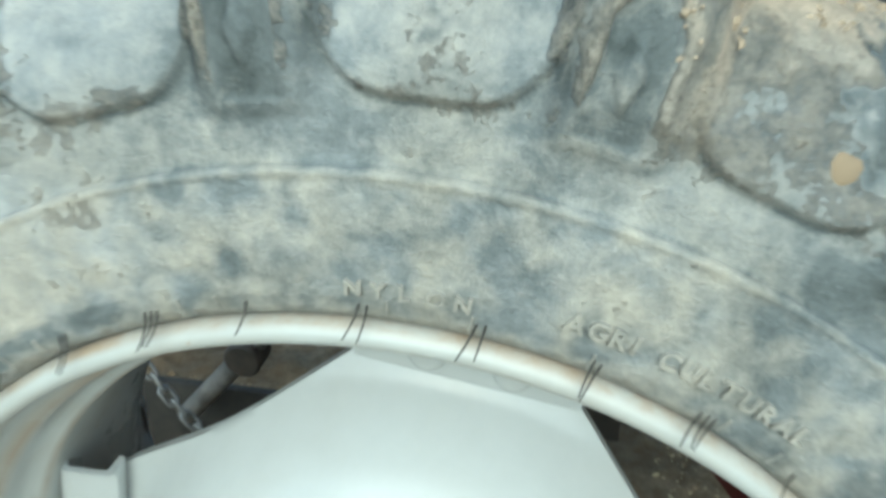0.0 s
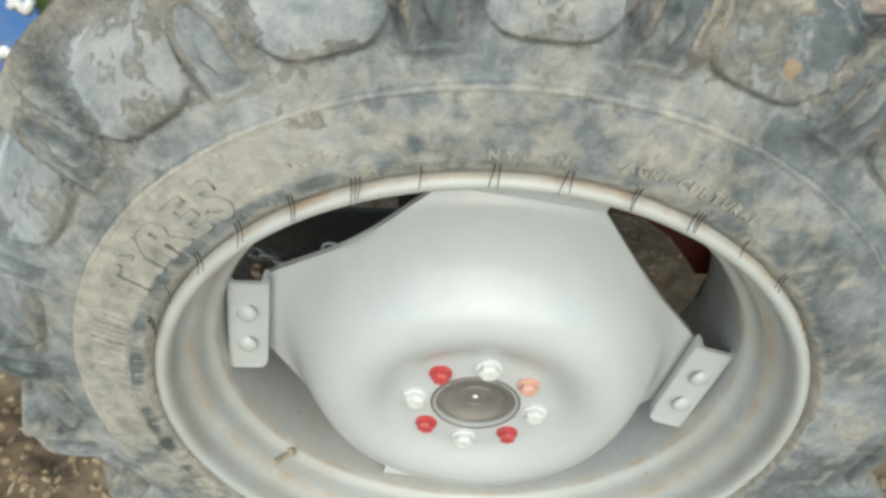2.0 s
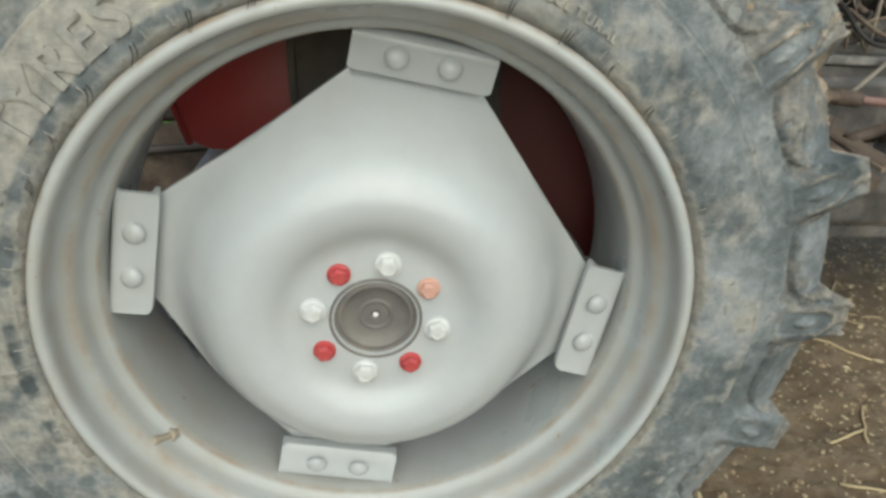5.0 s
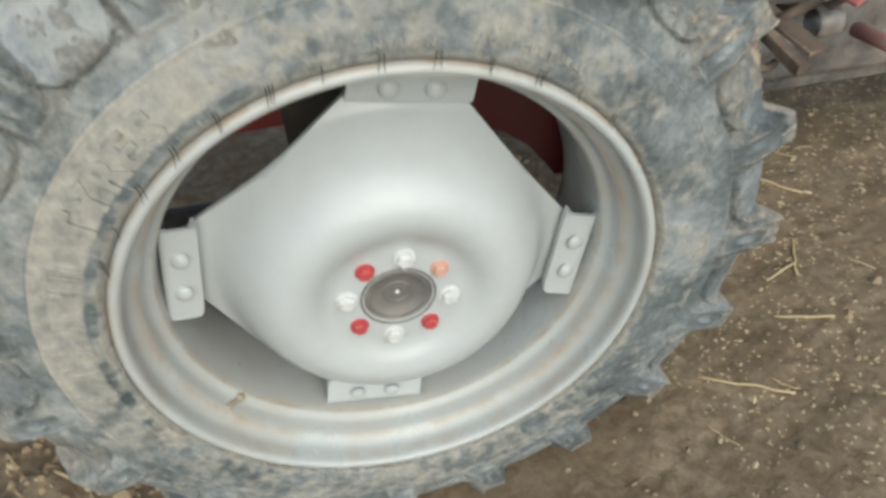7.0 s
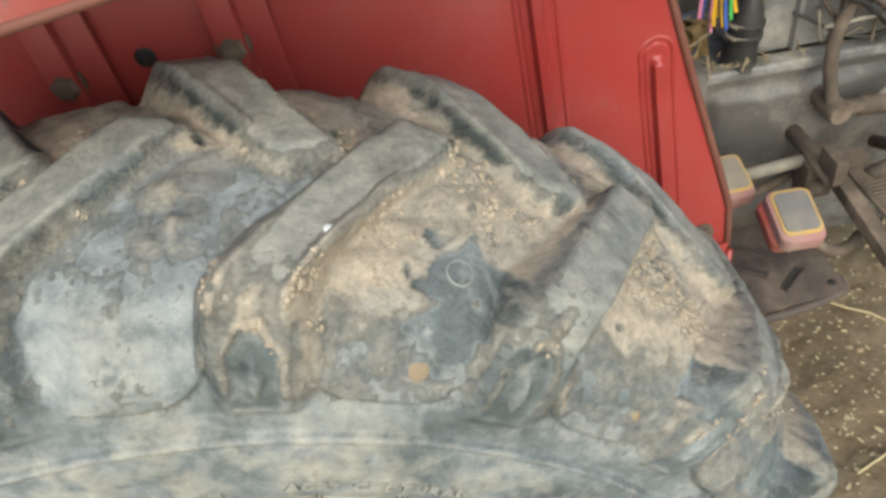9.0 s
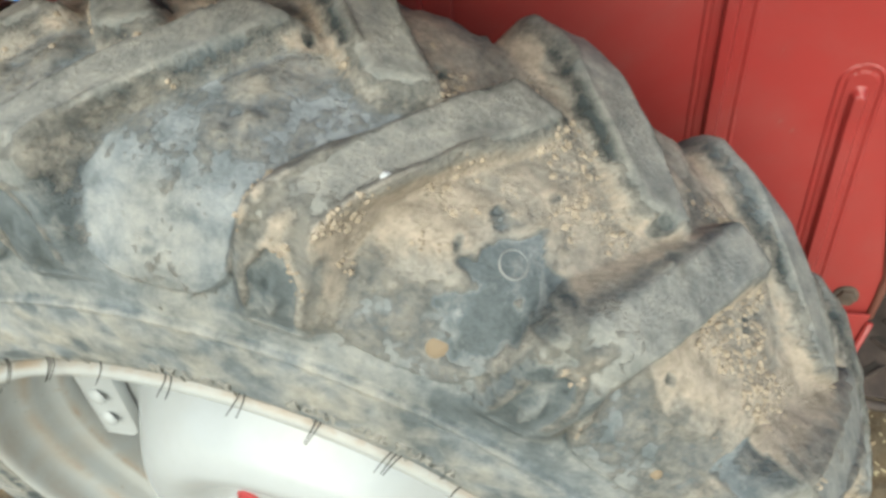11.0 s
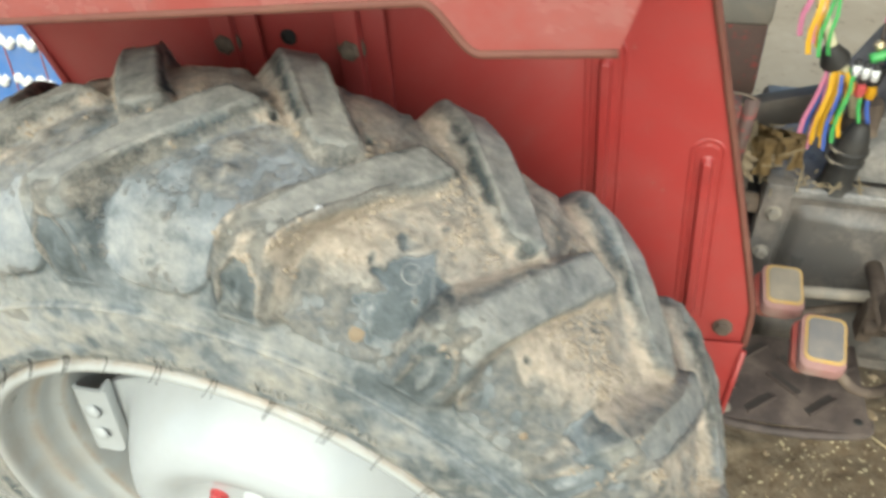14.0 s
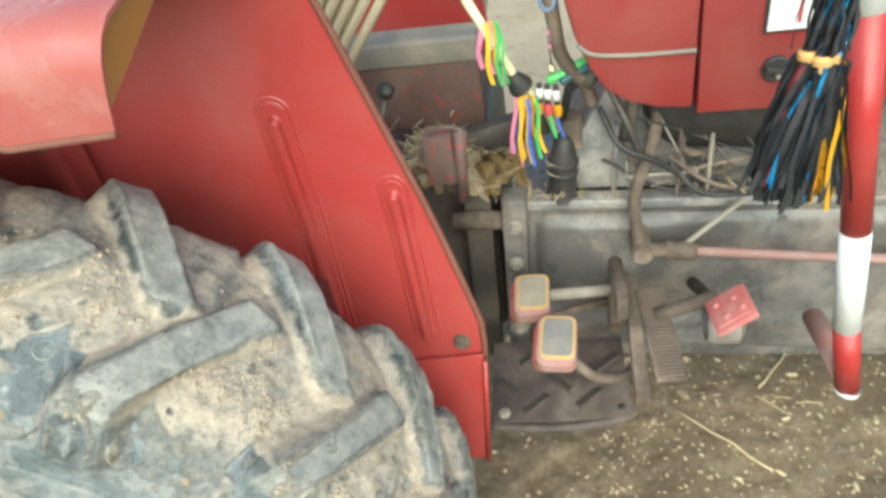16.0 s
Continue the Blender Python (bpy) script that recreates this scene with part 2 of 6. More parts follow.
STRAW_DULL = painted("dull_broken_straw", (0.29, 0.23, 0.14), (0.22, 0.165, 0.1), 0.5, 0.9, scale=40)
GRASS = painted("grass_blades", (0.06, 0.15, 0.025), (0.16, 0.2, 0.06), 0.5, 0.7, scale=5)
TINSEL_BLACK = painted("black_tinsel", (0.014, 0.014, 0.017), (0.05, 0.05, 0.05), 0.25, 0.6, scale=60)
ORANGE_TIE = painted("orange_tie", (0.62, 0.33, 0.1), (0.6, 0.42, 0.25), 0.3, 0.5, scale=40)
TINSEL_BLUE = painted("blue_tinsel", (0.03, 0.32, 0.65), (0.1, 0.3, 0.5), 0.1, 0.22, scale=60, metal=0.4)
TINSEL_GOLD = painted("gold_tinsel", (0.75, 0.38, 0.02), (0.6, 0.3, 0.1), 0.1, 0.3, scale=60, metal=0.4)
TINSEL_RED = painted("dark_red_tinsel", (0.14, 0.015, 0.02), (0.1, 0.05, 0.05), 0.1, 0.35, scale=60)
RIB_PINK = painted("pink_ribbon", (0.62, 0.2, 0.34), (0.6, 0.4, 0.42), 0.2, 0.4, scale=60)
RIB_GREEN = painted("green_ribbon", (0.06, 0.4, 0.1), (0.3, 0.5, 0.2), 0.2, 0.4, scale=60)
RIB_YELLOW = painted("yellow_ribbon", (0.7, 0.38, 0.02), (0.7, 0.45, 0.1), 0.2, 0.4, scale=60)
RIB_BLUE = painted("blue_ribbon", (0.05, 0.1, 0.4), (0.1, 0.3, 0.5), 0.2, 0.4, scale=60)
RIB_DARK = painted("dark_teal_ribbon", (0.015, 0.07, 0.09), (0.1, 0.2, 0.2), 0.2, 0.4, scale=60)
BRASS = painted("pale_brass", (0.6, 0.5, 0.3), (0.5, 0.42, 0.32), 0.4, 0.3, scale=60, metal=0.7)
CHALK = painted("dusty_grey_rubber", (0.24, 0.25, 0.25), (0.42, 0.38, 0.3), 0.4, 0.7, scale=60)
ORANGE_MUD = painted("orange_brown_mud", (0.25, 0.19, 0.125), (0.33, 0.26, 0.18), 0.4, 0.9, scale=60)
CRUMB = painted("crumbled_dry_mud", (0.37, 0.3, 0.22), (0.5, 0.42, 0.325), 0.6, 0.95, scale=90)
HAIR = painted("black_rubber_hair", (0.03, 0.03, 0.028), (0.2, 0.17, 0.13), 0.2, 0.6, scale=60)


# ---- building helpers ----
def mesh(name, verts, faces, smooth=True):
    me = bpy.data.meshes.new(name)
    me.from_pydata([tuple(v) for v in verts], [], faces)
    me.polygons.foreach_set("use_smooth", [smooth] * len(me.polygons))
    me.update()
    return me


def part(name, me, mat, parent=None, label="", m=None):
    """Links a mesh, or a bmesh, as one object under a thing or a part."""
    if isinstance(me, bmesh.types.BMesh):
        bm, me = me, bpy.data.meshes.new(name)
        bm.to_mesh(me)
        bm.free()
    if mat and not me.materials:
        me.materials.append(mat)
    ob = new(name, me)
    ob.parent = parent
    if m is not None:
        ob.matrix_basis = m
    return tagged(ob, label)


def thing(name, label, category, at=(0, 0, 0), group="", kind=""):
    return tagged(pose_empty(name, at), label, category, group, kind)


def pose_empty(name, at):
    ob = new(name)
    ob.location = at
    ob.empty_display_size = 0.05
    return ob


def box(sx, sy, sz, bevel=0.003, segs=2, m=None):
    bm = bmesh.new()
    bmesh.ops.create_cube(bm, size=1, matrix=Matrix.Diagonal((sx, sy, sz, 1)))
    if bevel:
        bmesh.ops.bevel(bm, geom=bm.edges[:], offset=min(bevel, 0.45 * min(sx, sy, sz)), segments=segs, affect="EDGES", profile=0.6)
    if m is not None:
        bmesh.ops.transform(bm, matrix=m, verts=bm.verts)
    smooth_by_angle(bm)
    return bm


def smooth_by_angle(bm, deg=35):
    for f in bm.faces:
        f.smooth = True
    for e in bm.edges:
        if len(e.link_faces) == 2 and e.calc_face_angle(0) > radians(deg):
            e.smooth = False
    return bm


def joined(*bms):
    out = bmesh.new()
    for bm in bms:
        me = bpy.data.meshes.new("tmp")
        bm.to_mesh(me)
        bm.free()
        out.from_mesh(me)
        bpy.data.meshes.remove(me)
    return out


def lathe(profile, n=48, axis="y", closed=False, sharp=35):
    """Turns a profile of (along, radius) round the axis."""
    bm = bmesh.new()
    rings = []
    for a, r in profile:
        if r < 1e-6:
            v = bm.verts.new({"y": (0, a, 0), "z": (0, 0, a), "x": (a, 0, 0)}[axis])
            rings.append([v])
            continue
        ring = []
        for i in range(n):
            c, s = math.cos(2 * math.pi * i / n) * r, math.sin(2 * math.pi * i / n) * r
            ring.append(bm.verts.new({"y": (c, a, s), "z": (c, s, a), "x": (a, c, s)}[axis]))
        rings.append(ring)
    pairs = list(zip(rings, rings[1:])) + ([(rings[-1], rings[0])] if closed else [])
    for p, q in pairs:
        for i in range(n):
            j = (i + 1) % n
            if len(p) == 1 and len(q) == 1:
                continue
            if len(p) == 1:
                bm.faces.new((p[0], q[j], q[i]))
            elif len(q) == 1:
                bm.faces.new((p[i], p[j], q[0]))
            else:
                bm.faces.new((p[i], p[j], q[j], q[i]))
    bmesh.ops.recalc_face_normals(bm, faces=bm.faces)
    return smooth_by_angle(bm, sharp)


def tube(points, r, n=10, cap=True, taper=None):
    """A round bar along points."""
    bm = bmesh.new()
    pts = [Vector(p) for p in points]
    rings, side = [], None
    for i, p in enumerate(pts):
        d = (pts[min(i + 1, len(pts) - 1)] - pts[max(i - 1, 0)]).normalized()
        if side is None:
            side = d.orthogonal().normalized()
        side = (side - d * side.dot(d)).normalized()
        up = d.cross(side)
        rr = r if taper is None else r * (1 + (taper - 1) * i / (len(pts) - 1))
        rings.append([bm.verts.new(p + rr * (math.cos(2 * math.pi * k / n) * side + math.sin(2 * math.pi * k / n) * up)) for k in range(n)])
    for p, q in zip(rings, rings[1:]):
        for k in range(n):
            bm.faces.new((p[k], p[(k + 1) % n], q[(k + 1) % n], q[k]))
    if cap:
        bm.faces.new(rings[0][::-1]), bm.faces.new(rings[-1])
    return smooth_by_angle(bm, 50)


def curve_points(ctrl, steps=8):
    """Catmull-Rom through the control points."""
    c = [Vector(p) for p in ctrl]
    c = [2 * c[0] - c[1]] + c + [2 * c[-1] - c[-2]]
    out = []
    for i in range(1, len(c) - 2):
        for k in range(steps):
            t = k / steps
            out.append(0.5 * (2 * c[i] + (c[i + 1] - c[i - 1]) * t + (2 * c[i - 1] - 5 * c[i] + 4 * c[i + 1] - c[i + 2]) * t * t
                              + (3 * c[i] - c[i - 1] - 3 * c[i + 1] + c[i + 2]) * t ** 3))
    return out + [c[-2]]


def slab(outline, depth, bevel=0.0, m=None):
    """A plate: an outline in x, z, thick along y."""
    bm = bmesh.new()
    a = [bm.verts.new((x, 0, z)) for x, z in outline]
    f = bm.faces.new(a)
    g = bmesh.ops.extrude_face_region(bm, geom=[f])
    bmesh.ops.translate(bm, vec=(0, depth, 0), verts=[v for v in g["geom"] if isinstance(v, bmesh.types.BMVert)])
    bmesh.ops.recalc_face_normals(bm, faces=bm.faces)
    if bevel:
        bmesh.ops.bevel(bm, geom=bm.edges[:], offset=bevel, segments=2, affect="EDGES", profile=0.6)
    if m is not None:
        bmesh.ops.transform(bm, matrix=m, verts=bm.verts)
    return smooth_by_angle(bm)


def hexbolt(r=0.0135, h=0.012, washer=True):
    """A hexagon head with chamfered top, along -y from y = 0."""
    prof = [(0, r), (-h * 0.8, r), (-h, r * 0.8), (-h, 0)]
    head = lathe(prof, 6, sharp=20)
    for f in head.faces:
        f.smooth = False
    rim = lathe([(-h, 0.62 * r), (-h - 0.0008, 0.6 * r), (-h - 0.0008, 0.5 * r), (-h + 0.0005, 0.46 * r), (-h + 0.0005, 0)], 16)
    if not washer:
        return joined(head, rim)
    return joined(head, rim, lathe([(0.001, r * 1.25), (-0.002, r * 1.25), (-0.0025, r * 1.15), (-0.0025, 0)], 20))


def hash3(ix, iy, iz, seed):
    h = (ix * 374761393 + iy * 668265263 + iz * 1274126177 + seed * 974634541) & 0xFFFFFFFF
    h = ((h ^ (h >> 13)) * 1103515245) & 0xFFFFFFFF
    h = ((h ^ (h >> 16)) * 668265263) & 0xFFFFFFFF
    return ((h ^ (h >> 15)) & 0xFFFF) / 65535.0


def vnoise(p, scale, seed=0, octaves=3):
    """Smooth value noise, 0 to 1, for an array of points."""
    out, amp, tot = np.zeros(len(p)), 1.0, 0.0
    for o in range(octaves):
        q = p * scale * 2 ** o + 100.0
        i = np.floor(q).astype(np.int64)
        f = q - i
        f = f * f * (3 - 2 * f)
        acc = np.zeros(len(p))
        for dx in (0, 1):
            for dy in (0, 1):
                for dz in (0, 1):
                    w = (f[:, 0] if dx else 1 - f[:, 0]) * (f[:, 1] if dy else 1 - f[:, 1]) * (f[:, 2] if dz else 1 - f[:, 2])
                    acc += w * hash3(i[:, 0] + dx, i[:, 1] + dy, i[:, 2] + dz, seed + o)
        out += amp * acc
        tot += amp
        amp *= 0.5
    return out / tot


def sstep(a, b, x):
    t = np.clip((x - a) / (b - a), 0, 1)
    return t * t * (3 - 2 * t)


def float_attr(me, name, values):
    me.attributes.new(name, "FLOAT", "POINT").data.foreach_set("value", np.ascontiguousarray(values, dtype=np.float32))


# ---- ground ----
HUB_Z = 0.585


def ground():
    n, size = 300, 3.2
    g = np.linspace(-1, 1, n)
    g = np.sign(g) * (np.abs(g) * 0.35 + 0.65 * np.abs(g) ** 3) * size
    far = np.concatenate([[-400, -60, -15, -6], g, [6, 15, 60, 400]])
    X, Y = np.meshgrid(far + 0.2, far + 0.4, indexing="ij")
    p = np.stack([X.ravel(), Y.ravel(), np.zeros(X.size)], 1)
    near = np.exp(-(np.hypot(p[:, 0], p[:, 1]) / 3.0) ** 4)
    z = 0.05 * (vnoise(p, 2.2, 3, 3) - 0.5) + 0.022 * (vnoise(p, 14, 7, 3) - 0.5) + 0.012 * (vnoise(p, 45, 9, 2) - 0.5)
    left = sstep(-0.15, -0.6, p[:, 0])
    lump = vnoise(p, 11, 21, 3)
    z += left * (0.09 * np.maximum(lump - 0.45, 0) + 0.03 * (vnoise(p, 30, 23, 2) - 0.5))
    foot = np.hypot(np.maximum(np.abs(p[:, 0]) - 0.2, 0), np.maximum(np.abs(p[:, 1] - 0.14) - 0.12, 0))
    rise = 0.075 * sstep(0.02, 0.6, foot) + 0.02 * sstep(-0.3, -0.8, p[:, 0])
    p[:, 2] = (z * (0.4 + 0.6 * sstep(0.0, 0.3, foot)) + rise - 0.01) * near
    m = len(far)
    idx = np.arange(m * m).reshape(m, m)
    faces = np.stack([idx[:-1, :-1], idx[1:, :-1], idx[1:, 1:], idx[:-1, 1:]], -1).reshape(-1, 4).tolist()
    me = mesh("ground", p, faces)
    ob = part("ground", me, SOIL, None, "bare trodden brown soil with chaff and clods")
    return tagged(ob, category="ground", kind="structure")


SOIL, nt = material("trodden_soil")
s1, s2, s3 = noise_tex(nt, 3.0, 7, 0.6, 0.5), noise_tex(nt, 28, 8, 0.7, 0.3), noise_tex(nt, 140, 5, 0.7)
col = mix(nt, ramp(nt, s1, [(0.35, (0, 0, 0)), (0.65, (1, 1, 1))]), (0.185, 0.142, 0.094), (0.31, 0.247, 0.168))
col = mix(nt, ramp(nt, s2, [(0.4, (0.8, 0.8, 0.8)), (0.62, (0, 0, 0))]), col, (0.15, 0.105, 0.062))
col = mix(nt, ramp(nt, s3, [(0.6, (0, 0, 0)), (0.72, (0.8, 0.8, 0.8))]), col, (0.36, 0.29, 0.19))
finish(nt, col, 0.95, calc(nt, "ADD", s2, calc(nt, "MULTIPLY", s3, 0.6)), 0.8, 0.012, spec=0.2)
GROUND = ground()

# ---- rear wheel ----
LUGS, PHASE, CLAMP0 = 19, 74.6, 78.2
PITCH = 360 / LUGS
CARCASS = [(0.0, 0.372), (-0.014, 0.3795), (-0.0215, 0.384), (-0.0245, 0.395), (-0.0255, 0.41), (-0.025, 0.425), (-0.024, 0.44), (-0.0225, 0.455), (-0.021, 0.464),
           (-0.0165, 0.4675), (-0.016, 0.478), (-0.015, 0.488), (-0.0135, 0.494), (-0.008, 0.51), (-0.001, 0.526), (0.01, 0.543), (0.026, 0.56), (0.042, 0.571),
           (0.065, 0.579), (0.1, 0.584), (0.14, 0.586)]
LUGTOP = CARCASS[:11] + [(-0.0158, 0.488), (-0.0185, 0.495), (-0.0212, 0.515), (-0.018, 0.542), (-0.013, 0.568), (-0.007, 0.59), (0.004, 0.603),
          (0.035, 0.607), (0.088, 0.61), (0.14, 0.61)]
YC = 0.14


def profile_half(pts, counts):
    out = []
    for (a, b), n in zip(zip(pts, pts[1:]), counts):
        for k in range(n):
            out.append(((b[0] - a[0]) * k / n + a[0], (b[1] - a[1]) * k / n + a[1]))
    return out


def tyre_mesh():
    counts = [3, 3, 3, 4, 4, 4, 4, 6, 5, 3, 3, 4, 10, 9, 8, 8, 6, 7, 9, 9]
    half_c, half_l = np.array(profile_half(CARCASS, counts)), np.array(profile_half(LUGTOP, counts))

    def soft(a):
        b = a.copy()
        b[1:-1] = 0.25 * a[:-2] + 0.5 * a[1:-1] + 0.25 * a[2:]
        return b
    half_c = soft(soft(half_c))
    half_l = soft(half_l)
    mid_c, mid_l = np.array([CARCASS[-1]]), np.array([LUGTOP[-1]])
    flip = lambda h: np.stack([2 * YC - h[::-1, 0], h[::-1, 1]], 1)
    pc, pl = np.vstack([half_c, mid_c, flip(half_c)]), np.vstack([half_l, mid_l, flip(half_l)])
    ns, nth = len(pc), LUGS * 76
    th = np.arange(nth) / nth * 360.0
    T, S = np.meshgrid(th, np.arange(ns), indexing="ij")
    # the columns of the grid run along the slanting lugs
    T = T - 64.7 * (np.maximum(np.minimum(pl[S, 0], 2 * YC - pl[S, 0]), -0.01) + 0.01)
    yc, rc, yl, rl = pc[S, 0], pc[S, 1], pl[S, 0], pl[S, 1]
    wob = np.stack([np.cos(np.radians(T)) * 0.6, np.sin(np.radians(T)) * 0.6, yl], -1).reshape(-1, 3)
    jag = (vnoise(wob, 26, 5, 2) - 0.5).reshape(T.shape) * 0.006

    def lug(y, sidewall, shift):
        centre = PHASE + shift - 64.7 * (np.maximum(y, -0.01) + 0.01)
        u = (T - centre + PITCH / 2) % PITCH - PITCH / 2
        um = np.radians(u) * rl
        halfw = 0.022 - 0.005 * sstep(0.56, 0.49, sidewall)
        flank = np.where(um < 0, 0.024, 0.017)
        side = 1 - sstep(0.0, 1.0, (np.abs(um) - halfw + jag) / flank)
        end = 1 - sstep(0.0, 1.0, (y - (0.158 + 0.28 * um)) / 0.02)
        return side * end, um

    wf, uf = lug(yl, rl, 0.0)
    wb, ub = lug(2 * YC - yl, rl, PITCH / 2 - 1.0)
    rl = rl - 0.012 * sstep(0.225, 0.285, yl) * (S > ns // 2)
    wf = np.where(yl > YC + 0.06, 0, wf)
    wb = np.where(yl < YC - 0.06, 0, wb)
    w = np.maximum(wf, wb)
    # pillows of rubber between the lugs
    gap = (T - (PHASE + PITCH / 2) + PITCH / 2) % PITCH - PITCH / 2
    gapb = (T - PHASE + PITCH / 2) % PITCH - PITCH / 2
    front = S < ns // 2
    g = np.abs(np.where(front, gap, gapb)) / 6.6
    rb = 0.498 + 0.035 * np.clip(g, 0, 1.3) ** 4
    pillow = sstep(0, 0.003, rc - rb) * sstep(1.05, 0.93, g) * sstep(0.605, 0.555, rc)
    y, r = yc + (yl - yc) * w, rc + (rl - rc) * w
    dyc, drc = np.gradient(pc[:, 0]), np.gradient(pc[:, 1])
    ln = np.hypot(dyc, drc)
    ny, nr = (-drc / ln)[S], (dyc / ln)[S]
    push = 0.0065 * pillow * (1 - w)
    # raised diamond on each lug end
    endface = front & (rl > 0.498) & (rl < 0.57)
    dia = sstep(1.0, 0.55, np.abs(uf) / 0.0085 + np.abs(rl - 0.53) / 0.021) * endface * w
    y = y - 0.0035 * dia
    half = 0.0165 * np.clip((0.58 - rl) / 0.03, 0, 1)
    penta = sstep(0.0, 0.003, half - np.abs(uf)) * endface * sstep(0.497, 0.5, rl) * sstep(0.5, 0.9, w)
    frame_zone = sstep(-0.011, -0.002, half - np.abs(uf)) * (1 - penta) * front * sstep(0.5, 0.53, rl) * sstep(0.605, 0.59, rl) * (np.abs(uf) < 0.032)
    y = y + 0.0014 * penta * (1 - dia)
    # fine moulded rings on the sidewall
    push += 0.0016 * np.exp(-((rc - 0.463) / 0.0025) ** 2) + 0.0009 * np.exp(-((rc - 0.3995) / 0.0014) ** 2)
    base = np.stack([np.cos(np.radians(T)) * rc, yc, np.sin(np.radians(T)) * rc], -1).reshape(-1, 3)
    n_big, n_mid, n_fine = (vnoise(base, s, k, o).reshape(T.shape) for s, k, o in ((7, 11, 3), (20, 13, 3), (75, 15, 2)))
    tread = sstep(0.545, 0.575, rc + 0.5 * (rl - rc) * w)
    # dried mud: between the lugs on the tread, at the lug ends and along the flanks, thickest on the upper front quarter
    flankzone = np.clip(4 * w * (1 - w), 0, 1)
    quarter = sstep(85, 40, np.abs((T - 50 + 180) % 360 - 180))
    # dirt of each hollow between two lugs, counted upwards from the lug at PHASE
    along = np.where(front, T + 64.7 * (np.maximum(yl, -0.01) + 0.01), T + 64.7 * (np.maximum(2 * YC - yl, -0.01) + 0.01) + PITCH / 2)
    pocket = np.floor((along - PHASE) / PITCH).astype(int) % LUGS
    bias = np.array([random.Random(40 + k).uniform(-0.12, 0.04) for k in range(LUGS)])
    bias[[0, LUGS - 1, LUGS - 2, LUGS - 3, 1, 2]] = -0.28, 0.13, 0.15, 0.08, -0.26, -0.22
    hollow = sstep(0.5, 0.52, rc) * (1 - w)
    top = sstep(0.85, 0.99, w) * sstep(0.57, 0.59, r)
    endf = endface * sstep(0.6, 0.95, w)
    foot_mud = sstep(0.0, 0.05, w) * sstep(0.8, 0.4, w) * sstep(0.5, 0.55, rl)
    bare = np.zeros(T.shape)
    for ba, br, by, bs in ((61.0, 0.572, 0.042, 0.031), (61.5, 0.55, 0.014, 0.026), (22.0, 0.55, 0.012, 0.03), (38.5, 0.56, 0.02, 0.02)):
        q = np.array([math.cos(radians(ba)) * br, by, math.sin(radians(ba)) * br])
        bare = np.maximum(bare, np.exp(-((base - q) ** 2).sum(1).reshape(T.shape) / bs ** 2))
    bare = sstep(0.34, 0.5, bare + 0.7 * (n_mid - 0.5) + 1.1 * (n_fine - 0.5))
    heap = np.zeros(T.shape)
    for ba, br, by, bs in ((81.5, 0.576, 0.059, 0.016), (79.8, 0.578, 0.068, 0.012), (104.0, 0.576, 0.06, 0.024), (67.5, 0.57, 0.04, 0.03), (71.5, 0.55, 0.02, 0.02), (47.0, 0.57, 0.04, 0.03)):
        q = np.array([math.cos(radians(ba)) * br, by, math.sin(radians(ba)) * br])
        heap = np.maximum(heap, np.exp(-((base - q) ** 2).sum(1).reshape(T.shape) / bs ** 2))
    corner = np.exp(-((rl - 0.594) / 0.013) ** 2) * w * front
    rim_edge = np.exp(-((np.abs(np.where(front, uf, ub)) - 0.0215) / 0.0038) ** 2) * sstep(0.56, 0.59, rl) * sstep(0.32, 0.6, n_big + 0.5 * (n_mid - 0.5))
    clear = (bias[pocket] < -0.05)
    smooth = clear * front * hollow * sstep(0.603, 0.574, rc + 0.05 * (n_mid - 0.5) + 0.03 * (n_big - 0.5))
    mud = 0.3 - 0.5 * smooth * tread + 0.5 * (n_big - 0.5) + 0.5 * (n_mid - 0.5) + 0.4 * (n_fine - 0.5) + hollow * (bias[pocket] * (1 - 0.85 * tread) + (0.16 + 0.24 * quarter) * tread) + (0.14 + 0.14 * quarter) * foot_mud - 0.4 * top - 0.12 * endf
    mud = mud + (0.2 + 0.26 * quarter) * corner + 0.55 * rim_edge - 0.34 * sstep(0.505, 0.485, rc) - 0.75 * bare + 0.3 * heap - 0.45 * penta + 0.32 * sstep(0.393, 0.388, rc) + (0.16 + 0.3 * quarter) * frame_zone + 0.14 * quarter * tread * hollow
    dust = 0.42 + 0.75 * (n_mid - 0.5) + 0.4 * (n_big - 0.5) - 0.06 * sstep(0.47, 0.455, rc) + 0.1 * tread + 0.27 * top - 0.12 * endf - 0.16 * hollow * clear - 0.36 * bare + 0.3 * sstep(0.396, 0.388, rc)
    dust = dust - 0.2 * penta * (1 - 0.8 * dia) - 0.45 * np.clip(4 * w * (1 - w), 0, 1) * (S > ns // 2) * sstep(0.45, 0.6, n_mid)
    mud = mud - 0.35 * np.clip(4 * w * (1 - w), 0, 1) * (S > ns // 2) * sstep(0.45, 0.58, n_mid)
    dust = dust - 0.12 * sstep(0.466, 0.47, rc) * sstep(0.5, 0.49, rc) - 0.3 * foot_mud * clear
    # the smooth panel that carries the lettering, and the worn blocks inside it
    turn = T % 360
    panel = sstep(112, 114, turn + 60 * (rc - 0.43)) * sstep(0.404, 0.407, rc) * sstep(0.466, 0.462, rc) * sstep(188, 186, turn)
    block = sstep(-0.5, 0.5, np.sin(np.radians(turn) * 34 + 9 * n_big)) * sstep(0.35, 0.6, n_mid + 0.25) * sstep(0.388, 0.391, rc) * sstep(0.405, 0.402, rc) * (turn > 95) * (turn < 200)
